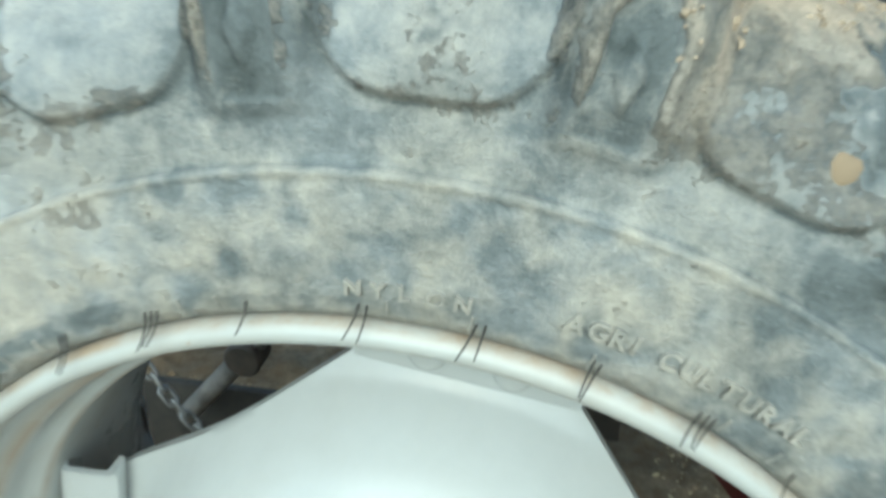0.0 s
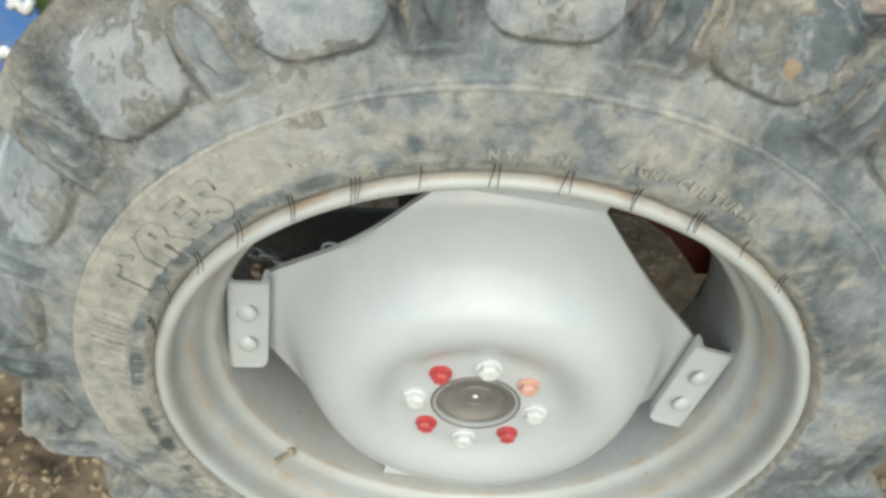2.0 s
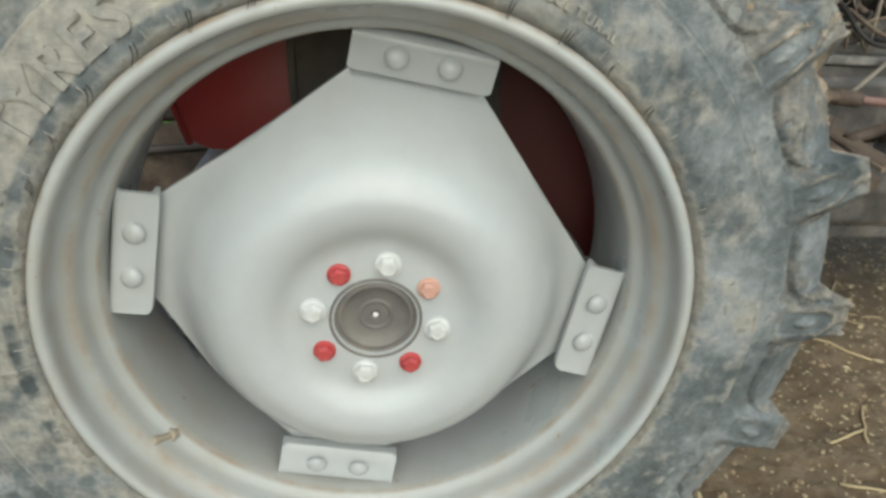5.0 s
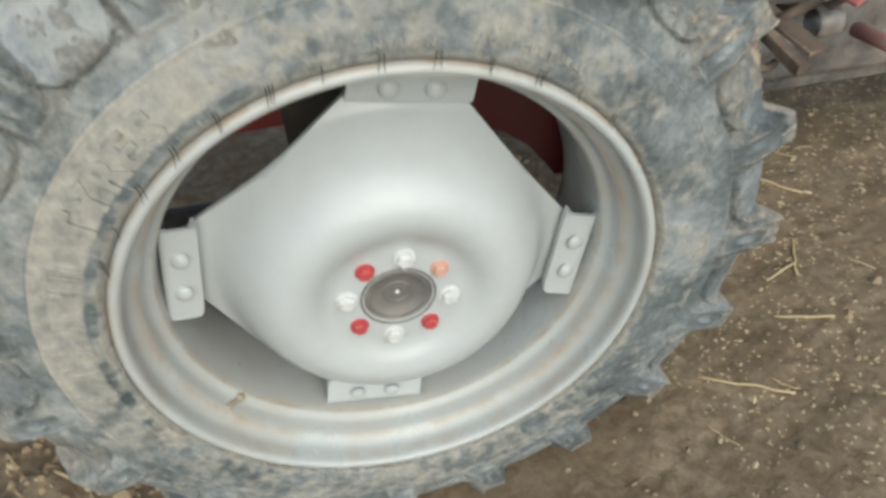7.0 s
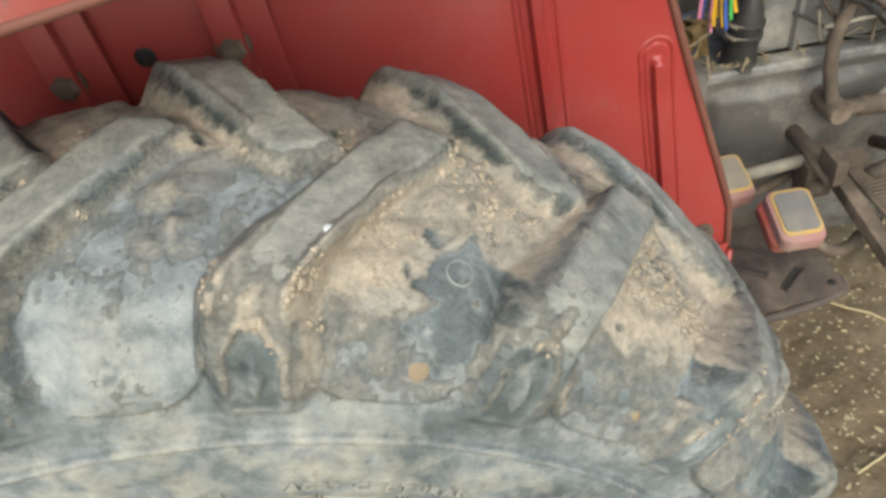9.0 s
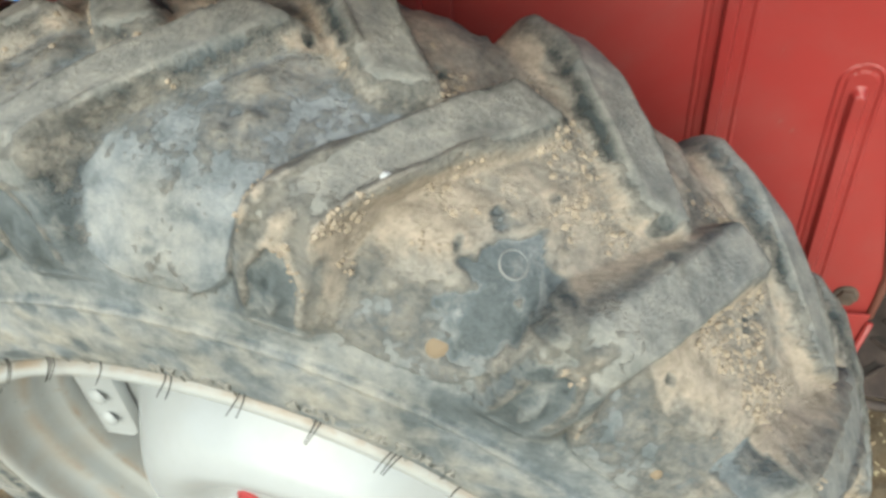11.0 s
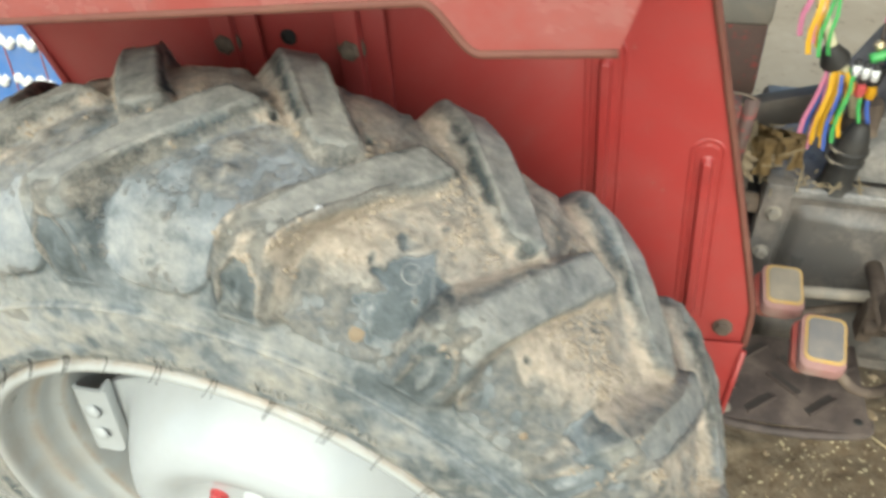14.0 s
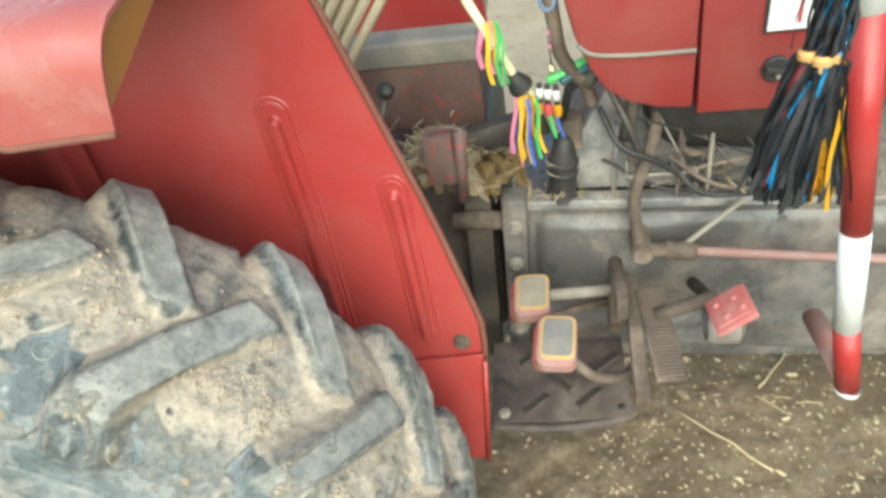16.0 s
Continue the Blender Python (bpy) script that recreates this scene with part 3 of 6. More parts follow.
    dust = dust * (1 - 0.7 * panel) + panel * (0.66 + 0.2 * (n_mid - 0.5)) + sstep(0.48, 0.46, rc) * (1 - panel) * (0.75 * (n_mid - 0.5) + 1.0 * (n_fine - 0.5)) - 0.28 * block
    fade = 0.44 + 0.15 * hollow - 0.06 * top - 0.3 * np.clip(4 * w * (1 - w), 0, 1) * sstep(0.5, 0.53, rl) * clear + 0.4 * (n_big - 0.5) - 0.26 * bare - 0.12 * penta * (1 - dia) - 0.3 * np.clip(4 * w * (1 - w), 0, 1) * (S > ns // 2)
    dust = dust * (1 - 0.7 * top) + 0.7 * top * (0.66 + 0.7 * (n_big - 0.5))
    # painted shade: the front lower side is darkened through dust, mud and fade
    low = sstep(75, 30, np.abs((T + 10 + 180) % 360 - 180)) * sstep(0.385, 0.395, rc)
    inner = sstep(0.4045, 0.4025, rc) * sstep(0.389, 0.391, rc) * sstep(95, 100, turn) * sstep(215, 205, turn)
    fade = fade - 0.1 * inner * block - 0.1 * inner
    fade, dust = fade + 0.1 * smooth * tread, dust - 0.18 * smooth * tread
    push += 0.0012 * np.exp(-((rc - 0.4058) / 0.0014) ** 2) * sstep(100, 106, turn) * sstep(205, 195, turn)
    dust, mud = dust - 0.24 * low, mud - 0.06 * low - 0.3 * panel
    fade = fade - 0.12 * low
    # fine dark seams: round the foot of each pillow and along the edge of the lettered band
    seam = np.exp(-((rc - rb + 0.0008) / 0.0016) ** 2) * (g < 1.12) * (rc < 0.545) + 0.6 * np.exp(-((rc - 0.4665) / 0.0012) ** 2)
    seam = seam * sstep(0.3, 0.5, n_mid + 0.3 * (n_big - 0.5) + 0.1)
    dust, fade = dust - 0.24 * seam + 0.14 * np.exp(-((rc - 0.4625) / 0.002) ** 2), fade - 0.22 * seam
    push += 0.0016 * rim_edge - 0.0007 * seam
    thick = sstep(0.4, 0.62, mud) * sstep(0.485, 0.51, rc)
    push += thick * (0.002 + 0.005 * (n_mid - 0.25) * (1 - 0.6 * w)) + (n_fine - 0.5) * (0.0014 + 0.004 * thick) + 0.003 * (n_mid - 0.5) + 0.003 * heap
    y, r = y + ny * push, r + nr * push
    v = np.stack([np.cos(np.radians(T)) * r, y, np.sin(np.radians(T)) * r], -1).reshape(-1, 3)
    idx = np.arange(nth * ns).reshape(nth, ns)
    nx = np.roll(idx, -1, 0)
    faces = np.stack([idx[:, :-1], idx[:, 1:], nx[:, 1:], nx[:, :-1]], -1).reshape(-1, 4).tolist()
    me = mesh("tyre", v, faces)
    float_attr(me, "mud", mud.ravel())
    float_attr(me, "dust", dust.ravel())
    float_attr(me, "fade", fade.ravel())
    return me


WHEEL = thing("tractor_rear_wheel", "large tractor wheel, muddy lugged tyre on a grey steel rim", "wheel", (0, 0, HUB_Z))
TYRE = part("tyre", tyre_mesh(), RUBBER, WHEEL, "faded black tyre with deep lugs and dried mud")

RIM_PROFILE = [(-0.008, 0.38), (-0.016, 0.3795), (-0.0215, 0.3775), (-0.0248, 0.3738), (-0.0255, 0.3695), (-0.0238, 0.3655), (-0.0195, 0.3632), (-0.012, 0.3622), (-0.002, 0.3615), (0.006, 0.3605),
               (0.0125, 0.358), (0.018, 0.3535), (0.022, 0.3485), (0.0265, 0.3455), (0.033, 0.344), (0.044, 0.3425), (0.051, 0.3395), (0.056, 0.3335), (0.061, 0.3295), (0.07, 0.328), (0.11, 0.327), (0.19, 0.327),
               (0.22, 0.329), (0.235, 0.336), (0.245, 0.349), (0.27, 0.36), (0.29, 0.366), (0.3, 0.374), (0.303, 0.382), (0.296, 0.386),
               (0.293, 0.374), (0.265, 0.3655), (0.24, 0.355), (0.225, 0.336), (0.19, 0.332), (0.07, 0.332), (0.06, 0.338), (0.05, 0.3465), (0.03, 0.35), (0.02, 0.364), (0.0, 0.372)]
rim_bm = lathe(RIM_PROFILE, 160, closed=True, sharp=60)
RIM_OB = part("rim", rim_bm, RIM_WORN, WHEEL, "grey painted rim with dusty brown edge")
rim_co = np.array([v.co[:] for v in RIM_OB.data.vertices])
rim_r, rim_y = np.hypot(rim_co[:, 0], rim_co[:, 2]), rim_co[:, 1]
float_attr(RIM_OB.data, "dirt", 0.8 * (rim_r > 0.3765) * (rim_y < -0.01) + 0.5 * np.exp(-((rim_y + 0.008) / 0.009) ** 2) * (rim_r < 0.364) + 0.75 * np.exp(-((rim_y - 0.0225) / 0.005) ** 2) * (rim_r < 0.36) + 0.75 * np.exp(-((rim_y - 0.06) / 0.006) ** 2) * (rim_r < 0.331))


def disc_mesh():
    prof = [(0.009, 0.05), (0.009, 0.06), (0.009, 0.08), (0.0088, 0.092), (0.0075, 0.1), (0.003, 0.111), (-0.004, 0.122), (-0.009, 0.134), (-0.0115, 0.146), (-0.0115, 0.158),
            (-0.008, 0.17), (-0.001, 0.184), (0.013, 0.198), (0.032, 0.212), (0.055, 0.226), (0.078, 0.24), (0.094, 0.254), (0.102, 0.267), (0.108, 0.28)]
    n, rin, rout, thick = 192, 0.05, 0.287, 0.009
    ry = np.array(prof)
    verts, faces, rows = [], [], 44
    for i in range(n):
        a = 360 * i / n
        d = (a - CLAMP0 + 45) % 90 - 45
        e = 45 - abs(d)
        edge = min(0.289 / math.cos(radians(d)), 0.246 / math.cos(radians(e)))
        for k in range(rows):
            r = rin + (edge - rin) * k / (rows - 1)
            y = float(np.interp(r, ry[:, 1], ry[:, 0]))
            y0, y1 = np.interp([r - 0.004, r + 0.004], ry[:, 1], ry[:, 0])
            verts.append((math.cos(radians(a)) * r, (y + y0 + y1) / 3, math.sin(radians(a)) * r))
    for i in range(n):
        for k in range(rows - 1):
            j = (i + 1) % n
            faces.append((i * rows + k, i * rows + k + 1, j * rows + k + 1, j * rows + k))
    bm = bmesh.new()
    me = mesh("disc", verts, faces)
    bm.from_mesh(me)
    bpy.data.meshes.remove(me)
    g = bmesh.ops.extrude_face_region(bm, geom=bm.faces[:])
    bmesh.ops.translate(bm, vec=(0, thick, 0), verts=[v for v in g["geom"] if isinstance(v, bmesh.types.BMVert)])
    bmesh.ops.recalc_face_normals(bm, faces=bm.faces)
    return smooth_by_angle(bm, 40)


DISC = part("wheel_disc", disc_mesh(), RIM, WHEEL, "dished light grey steel wheel centre")

bolt_me = bpy.data.meshes.new("wheel_bolt")
b = hexbolt(0.0128, 0.0115)
b.to_mesh(bolt_me)
b.free()
for k in range(8):
    me = bolt_me.copy()
    grow = 1.0 if k % 2 == 0 else 0.86
    kind = ("white", "red", "white", "red", "white", "red", "white", "pink")[k]
    me.materials.append({"white": BOLT_WHITE, "red": BOLT_RED, "pink": BOLT_PINK}[kind])
    a = radians(CLAMP0 + 45 * k)
    part("wheel_bolt", me, None, DISC, {"white": "white painted bolt head", "red": "red painted bolt head", "pink": "bolt head with worn red paint"}[kind],
         pose(0.0752 * math.cos(a), 0.008, 0.0752 * math.sin(a), 0, 17 * k, 0) @ Matrix.Diagonal((grow, 1, grow, 1)))
part("hub", lathe([(0.05, 0.056), (0.009, 0.056), (0.0075, 0.0545), (0.0075, 0.0525), (0.013, 0.051), (0.0145, 0.0475), (0.0125, 0.0445), (0.0125, 0.0415), (0.0155, 0.0385), (0.019, 0.031), (0.0195, 0.0215),
                   (0.0182, 0.02), (0.0182, 0.0175), (0.0197, 0.016), (0.02, 0.006), (0.023, 0.003), (0.025, 0)], 64), HUB, WHEEL, "dark steel axle end with a centre mark")
part("hub_mark", lathe([(0.0198, 0.0035), (0.0192, 0.002), (0.0205, 0.0)], 12), WHITE, WHEEL, "small pale centre punch mark")

# clamps between disc and rim
rivet = bpy.data.meshes.new("rivet")
b = lathe([(0.0, 0.0145), (-0.002, 0.0144), (-0.005, 0.0128), (-0.0078, 0.009), (-0.0092, 0.004), (-0.0096, 0)], 24)
b.to_mesh(rivet)
b.free()
rivet.materials.append(RIM)


def clamp_bm():
    """A bent bracket in its own frame: x along the tangent, z outwards, y along the axle."""
    prof = [(0.103, 0.2745), (0.0885, 0.2705), (0.0845, 0.2712), (0.0825, 0.2745), (0.0742, 0.305), (0.0732, 0.3125), (0.0755, 0.3185), (0.082, 0.3225), (0.11, 0.327)]
    th = 0.0055
    bm = bmesh.new()
    outer = prof
    inner = [(0.103, 0.2745 + th), (0.0905, 0.2705 + th), (0.088, 0.277), (0.0875, 0.279), (0.0797, 0.306), (0.0787, 0.311), (0.0802, 0.314), (0.084, 0.317), (0.11, 0.3215)]
    loop = outer + inner[::-1]
    rows = []
    for x, cut in ((-0.083, 0.006), (-0.0795, 0.0015), (-0.074, 0.0), (0.074, 0.0), (0.0795, 0.0015), (0.083, 0.006)):
        row = []
        for i, (y, r) in enumerate(loop):
            k = min(i, len(loop) - 1 - i)
            dy = cut if 1 <= k < 4 else 0.0
            row.append(bm.verts.new((x, y - dy * 0.7, r + dy * 0.7)))
        rows.append(row)
    n = len(loop)
    for p, q in zip(rows, rows[1:]):
        for k in range(n):
            bm.faces.new((p[k], p[(k + 1) % n], q[(k + 1) % n], q[k]))
    bm.faces.new(rows[0][::-1]), bm.faces.new(rows[-1])
    bmesh.ops.recalc_face_normals(bm, faces=bm.faces)
    return smooth_by_angle(bm, 40)


clamp_me = bpy.data.meshes.new("rim_clamp")
b = clamp_bm()
b.to_mesh(clamp_me)
b.free()
clamp_me.materials.append(RIM)
for k in range(4):
    c = part("rim_clamp", clamp_me, None, WHEEL, "grey bent steel bracket with two round rivets", pose(0, 0, 0, 0, 90 - CLAMP0 - 90 * k, 0))
    for s in (-0.0305, 0.0305):
        part("rivet", rivet, None, c, "", pose(s, 0.0768, 0.2965, -15, 0, 0))

# valve
a = radians(-144.4)
valve = joined(lathe([(0.006, 0.0065), (-0.004, 0.0065), (-0.005, 0.004), (-0.02, 0.0038), (-0.022, 0.0055), (-0.033, 0.0055), (-0.034, 0.003), (-0.034, 0)], 14),
               lathe([(0.0, 0.009), (-0.004, 0.009), (-0.0045, 0.0)], 6))
part("valve", valve, DUST, WHEEL, "dusty brass tyre valve", pose(0.337 * math.cos(a), 0.052, 0.337 * math.sin(a), -20, 0, -35))


# moulded writing and rubber hairs on the tyre
def text_mesh(body, size, extrude):
    cu = bpy.data.curves.new("letters", "FONT")
    cu.offset = size * 0.03
    cu.body, cu.size, cu.extrude, cu.align_x, cu.resolution_u = body, size, extrude, "LEFT", 3
    ob = new("letters", cu)
    bpy.context.view_layer.update()
    me = bpy.data.meshes.new_from_object(ob.evaluated_get(bpy.context.evaluated_depsgraph_get()))
    bpy.data.objects.remove(ob)
    bpy.data.curves.remove(cu)
    return me


SIDE = np.array(CARCASS[:13])


def wrap(me, angle, radius, lift=0.0008):
    """Lays a flat mesh (x along, y outwards) on the side of the tyre, running clockwise from the angle."""
    n = len(me.vertices)
    co = np.zeros(n * 3)
    me.vertices.foreach_get("co", co)
    co = co.reshape(-1, 3)
    a, r = np.radians(angle - np.degrees(co[:, 0] / radius)), radius + co[:, 1]
    y = np.interp(r, SIDE[:, 1], SIDE[:, 0]) - lift - co[:, 2]
    me.vertices.foreach_set("co", np.stack([np.cos(a) * r, y, np.sin(a) * r], 1).ravel())
    me.update()
    return me


def letters(word, angles, radius, size, name, lift=0.0012):
    for ch, a in zip(word, angles):
        me = wrap(text_mesh(ch, size, 0.0028 if size > 0.02 else 0.0015), a, radius, lift)
        float_attr(me, "mud", np.full(len(me.vertices), 0.1))
        float_attr(me, "dust", np.full(len(me.vertices), 0.75))
        float_attr(me, "fade", np.full(len(me.vertices), 0.5))
        part(name, me, RUBBER, TYRE, "raised moulded letter")


def raised_bar(angle, radius, w, h, name="moulded_bar", t=0.0028):
    bm = box(w, h, 2 * t, 0.0008, 1)
    bmesh.ops.subdivide_edges(bm, edges=bm.edges[:], cuts=2, use_grid_fill=True)
    me = bpy.data.meshes.new(name)
    bm.to_mesh(me)
    bm.free()
    me = wrap(me, angle, radius, 0.0012)
    float_attr(me, "mud", np.full(len(me.vertices), 0.1))
    float_attr(me, "dust", np.full(len(me.vertices), 0.75))
    float_attr(me, "fade", np.full(len(me.vertices), 0.5))
    part(name, me, RUBBER, TYRE, "raised moulded bar")


letters("TYRES", (146.4, 140.9, 135.4, 130.0, 125.0), 0.405, 0.056, "letter")
for a in (178.0, 172.4, 166.2, 161.0, 157.6, 155.4):
    raised_bar(a - 0.6, 0.425, 0.006, 0.038)
    raised_bar(a - 2.6, 0.425, 0.006, 0.038)
raised_bar(184.4, 0.43, 0.005, 0.056)
letters("NYLON", [88.8 - 2.0 * k for k in range(5)], 0.4, 0.0125, "small_letter")
letters("AGRICULTURAL", [73.0 - 1.6 * k - (0.5 if k > 3 else 0) for k in range(12)], 0.407, 0.0145, "small_letter")
for a in range(0, 360, 9):
    raised_bar(a + 6.5 + 3 * math.sin(a), 0.3925, 0.0016, 0.012, "moulded_rib", 0.0008)


# moulded rings, a dropping and spots of dried mud on the rubber
from mathutils.bvhtree import BVHTree
_tb = bmesh.new()
_tb.from_mesh(TYRE.data)
TYRE_TREE = BVHTree.FromBMesh(_tb)
_tb.free()


def on_tyre(angle, r, y, name, bm, mat, label=""):
    a = radians(angle)
    p = TYRE_TREE.find_nearest(Vector((r * math.cos(a), y, r * math.sin(a))))
    q = p[1].to_track_quat("Z", "Y")
    part(name, bm, mat, TYRE, label, Matrix.LocRotScale(p[0], q, None))


ring_bm = lambda: lathe([(-0.001, 0.0086), (0.0004, 0.0093), (0.0004, 0.0097), (-0.001, 0.0104)], 20, "z", closed=True)
on_tyre(61.2, 0.572, 0.042, "moulded_ring", ring_bm(), CHALK, "small moulded ring")


def blob(r, h, seed, n=14):
    rnd = random.Random(seed)
    rs = [r * rnd.uniform(0.86, 1.1) for _ in range(n)]
    v = [(0, 0, h)] + [(0.6 * q * math.cos(2 * math.pi * i / n), 0.6 * q * math.sin(2 * math.pi * i / n), h * 0.9) for i, q in enumerate(rs)]
    v += [(q * math.cos(2 * math.pi * i / n), q * math.sin(2 * math.pi * i / n), -0.002) for i, q in enumerate(rs)]
    f = [(0, 1 + i, 1 + (i + 1) % n) for i in range(n)] + [(1 + i, n + 1 + i, n + 1 + (i + 1) % n, 1 + (i + 1) % n) for i in range(n)]
    return mesh("blob", v, f)


on_tyre(70.1, 0.606, 0.035, "dropping", blob(0.005, 0.0015, 1), WHITE, "small white dropping")
on_tyre(63.2, 0.524, -0.003, "mud_spot", blob(0.0095, 0.0012, 2), ORANGE_MUD, "round orange-brown spot")
on_tyre(43.5, 0.525, -0.003, "mud_spot", blob(0.006, 0.0012, 3), ORANGE_MUD, "round orange-brown spot")


def mud_crumbs(count, seed):
    """Crumbs and flakes of dried mud where the crust on the upper half of the tyre is thickest."""
    rng = np.random.default_rng(seed)
    n = len(TYRE.data.vertices)
    co, no, mud = np.zeros(n * 3), np.zeros(n * 3), np.zeros(n)
    TYRE.data.vertices.foreach_get("co", co)
    TYRE.data.vertices.foreach_get("normal", no)
    TYRE.data.attributes["mud"].data.foreach_get("value", mud)
    co, no = co.reshape(-1, 3), no.reshape(-1, 3)
    ang, rad = np.degrees(np.arctan2(co[:, 2], co[:, 0])), np.hypot(co[:, 0], co[:, 2])
    weight = sstep(0.5, 0.85, mud) ** 2 * (ang > -25) * (ang < 125) * (rad > 0.5) * (co[:, 1] < 0.2) * sstep(0.5, 0.62, vnoise(co, 30, 61, 2)) * (0.4 + (np.abs(no[:, 2]) < 0.75))
    pick = rng.choice(n, count, p=weight / weight.sum())
    v, f = [], []
    for i in pick:
        size = 0.001 + 0.0024 * rng.random() ** 3
        z = Vector(no[i])
        q = z.to_track_quat("Z", "Y").to_matrix()
        at = Vector(co[i] + rng.normal(0, 0.0015, 3))
        turn, m = rng.random() * 6.28, 5
        b0 = len(v)
        for k in range(m):
            e = size * rng.uniform(0.6, 1.4)
            v.append(at + q @ Vector((e * math.cos(turn + 6.283 * k / m), e * math.sin(turn + 6.283 * k / m), -0.0006)))
        for k in range(m):
            e = size * rng.uniform(0.35, 0.7)
            v.append(at + q @ Vector((e * math.cos(turn + 6.283 * k / m), e * math.sin(turn + 6.283 * k / m), size * rng.uniform(0.3, 0.7))))
        f += [(b0 + k, b0 + (k + 1) % m, b0 + m + (k + 1) % m, b0 + m + k) for k in range(m)] + [tuple(b0 + m + k for k in range(m))]
    tagged(part("mud_crust", mesh("mud_crust", v, f, False), CRUMB, TYRE, "crumbs of dried tan mud"), kind="stuff")


mud_crumbs(2300, 9)


def hairs(seed):
    rnd = random.Random(seed)
    bms = []
    for k in range(rnd.choice((1, 2, 2, 3))):
        x, l, s = 0.0042 * k - 0.003, rnd.uniform(0.016, 0.024), rnd.uniform(0.1, 0.45)
        bms.append(tube([(x, 0.001, 0.004), (x - s * l * 0.3, -0.003, -l * 0.22), (x - s * l * 0.6, -0.0085, -l * 0.45), (x - s * l * 0.9, -0.0145, -l * 0.62)], 0.0008, 5, True, 0.5))
    return joined(*bms)


hair_meshes = []
for s in range(5):
    me = bpy.data.meshes.new("rubber_hair")
    b = hairs(s)
    b.to_mesh(me)
    b.free()
    me.materials.append(HAIR)
    hair_meshes.append(me)
for k in range(13):
    a = 150.7 - 9.05 * k
    part("rubber_hair", hair_meshes[(k * 7) % 5], None, TYRE, "", pose(0.3905 * math.cos(radians(a)), -0.0235, 0.3905 * math.sin(radians(a)), 0, 90 - a, 0))

# ---- tractor ----
TRACTOR = thing("tractor", "old dusty red tractor with grey cast gearbox and pedals", "tractor", (0, 0, 0))


def poly_plate(outline, y, th, bevel=0.0015):
    return slab(outline, th, bevel, Matrix.Translation((0, y, 0)))


PANEL = [(-0.48, 1.32), (-0.404, 1.085), (-0.292, 0.733), (-0.284, 0.708), (-0.268, 0.69), (-0.245, 0.681), (-0.22, 0.68), (0.2, 0.68), (0.27, 0.61), (0.31, 0.64), (0.6245, 0.69), (0.6275, 0.72), (0.626, 0.76), (0.619, 0.79), (0.541, 1.08), (0.524, 1.136), (0.486, 1.28), (0.47, 1.36), (0.0, 1.34)]
FENDER = part("fender", poly_plate(PANEL, 0.4, 0.004), RED, TRACTOR, "red sheet steel mudguard with pressed ribs")
part("fender_skirt", poly_plate([(0.32, 0.54), (0.42, 0.5), (0.5, 0.468), (0.611, 0.468), (0.6255, 0.7), (0.32, 0.668)], 0.391, 0.004), RED, FENDER)
part("edge_bead", tube([(0.611, 0.389, 0.468), (0.627, 0.389, 0.69)], 0.0045, 8), RED, FENDER)
part("edge_bead", tube(curve_points([(0.6275, 0.4, 0.69), (0.6275, 0.4, 0.74), (0.619, 0.4, 0.79), (0.541, 0.4, 1.08), (0.486, 0.4, 1.28), (0.468, 0.4, 1.37)], 6), 0.005, 8), EDGE, FENDER)
part("edge_bead", tube([(-0.278, 0.4, 0.69), (-0.407, 0.4, 1.09), (-0.485, 0.4, 1.33)], 0.006, 8), RED, FENDER)


def rib_mesh(length, width=0.052):
    """A pressed rib: a raised round-ended field with a sharp ridge in it."""
    nu, nv = 65, int(length / 0.0025)
    us, vs = np.linspace(-width / 2, width / 2, nu), np.linspace(-0.03, length, nv)
    U, V = np.meshgrid(us, vs, indexing="ij")
    end = np.where(V < 0, np.hypot(U, V), np.abs(U))
    field = 0.0028 * sstep(width / 2, width / 2 - 0.004, end)
    dist = np.where(V < 0.012, np.hypot(U, V - 0.012), np.abs(U))
    ridge = 0.0105 * sstep(0.0085, 0.0045, dist)
    groove = -0.003 * np.exp(-((end - width / 2 + 0.0075) / 0.0013) ** 2)
    v = np.stack([U.ravel(), -(field + ridge + groove).ravel() + 0.0008, -V.ravel()], 1)
    idx = np.arange(nu * nv).reshape(nu, nv)
    f = np.stack([idx[:-1, :-1], idx[1:, :-1], idx[1:, 1:], idx[:-1, 1:]], -1).reshape(-1, 4).tolist()
    return mesh("rib", v, f)


part("rib", rib_mesh(0.42), RED, FENDER, "", pose(0.402, 0.4, 1.118, 0, -1.2, 0))
part("rib", rib_mesh(0.26, 0.046), RED, FENDER, "", pose(0.533, 0.4, 0.992, 0, -2.5, 0))
for x in (-0.077, 0.096):
    part("stiffener", box(0.03, 0.02, 0.66, 0.006, 2, Matrix.Translation((x, 0.389, 1.01))), RED, FENDER, "dirty dark red stiffening strip")
    part("stiffener_flange", box(0.062, 0.006, 0.66, 0.0025, 2, Matrix.Translation((x + 0.014, 0.3965, 1.01))), RED, FENDER)
    part("nut", joined(hexbolt(0.0145, 0.013), lathe([(0.0, 0.019), (-0.002, 0.019), (-0.003, 0.016), (-0.003, 0.0)], 20)), RUST, FENDER, "dirty fixing nut", pose(x, 0.379, 1.124, 0, 20, 0))
part("hole", lathe([(-0.0015, 0.011), (-0.0022, 0.009), (0.003, 0.0085), (0.0035, 0)], 18), BLACK, FENDER, "dark bolt hole", pose(0.002, 0.3965, 1.126))
# added dark plate and edge in place of deep shade on the mudguard
SHADE_BACK = part("fender_mount", poly_plate([(-0.118, 0.6), (-0.118, 0.86), (-0.1, 0.885), (0.2, 0.885), (0.2, 0.6)], 0.364, 0.008, 0.002), IRON_DARK, FENDER, "dark plate added for the deep shade behind the wheel")
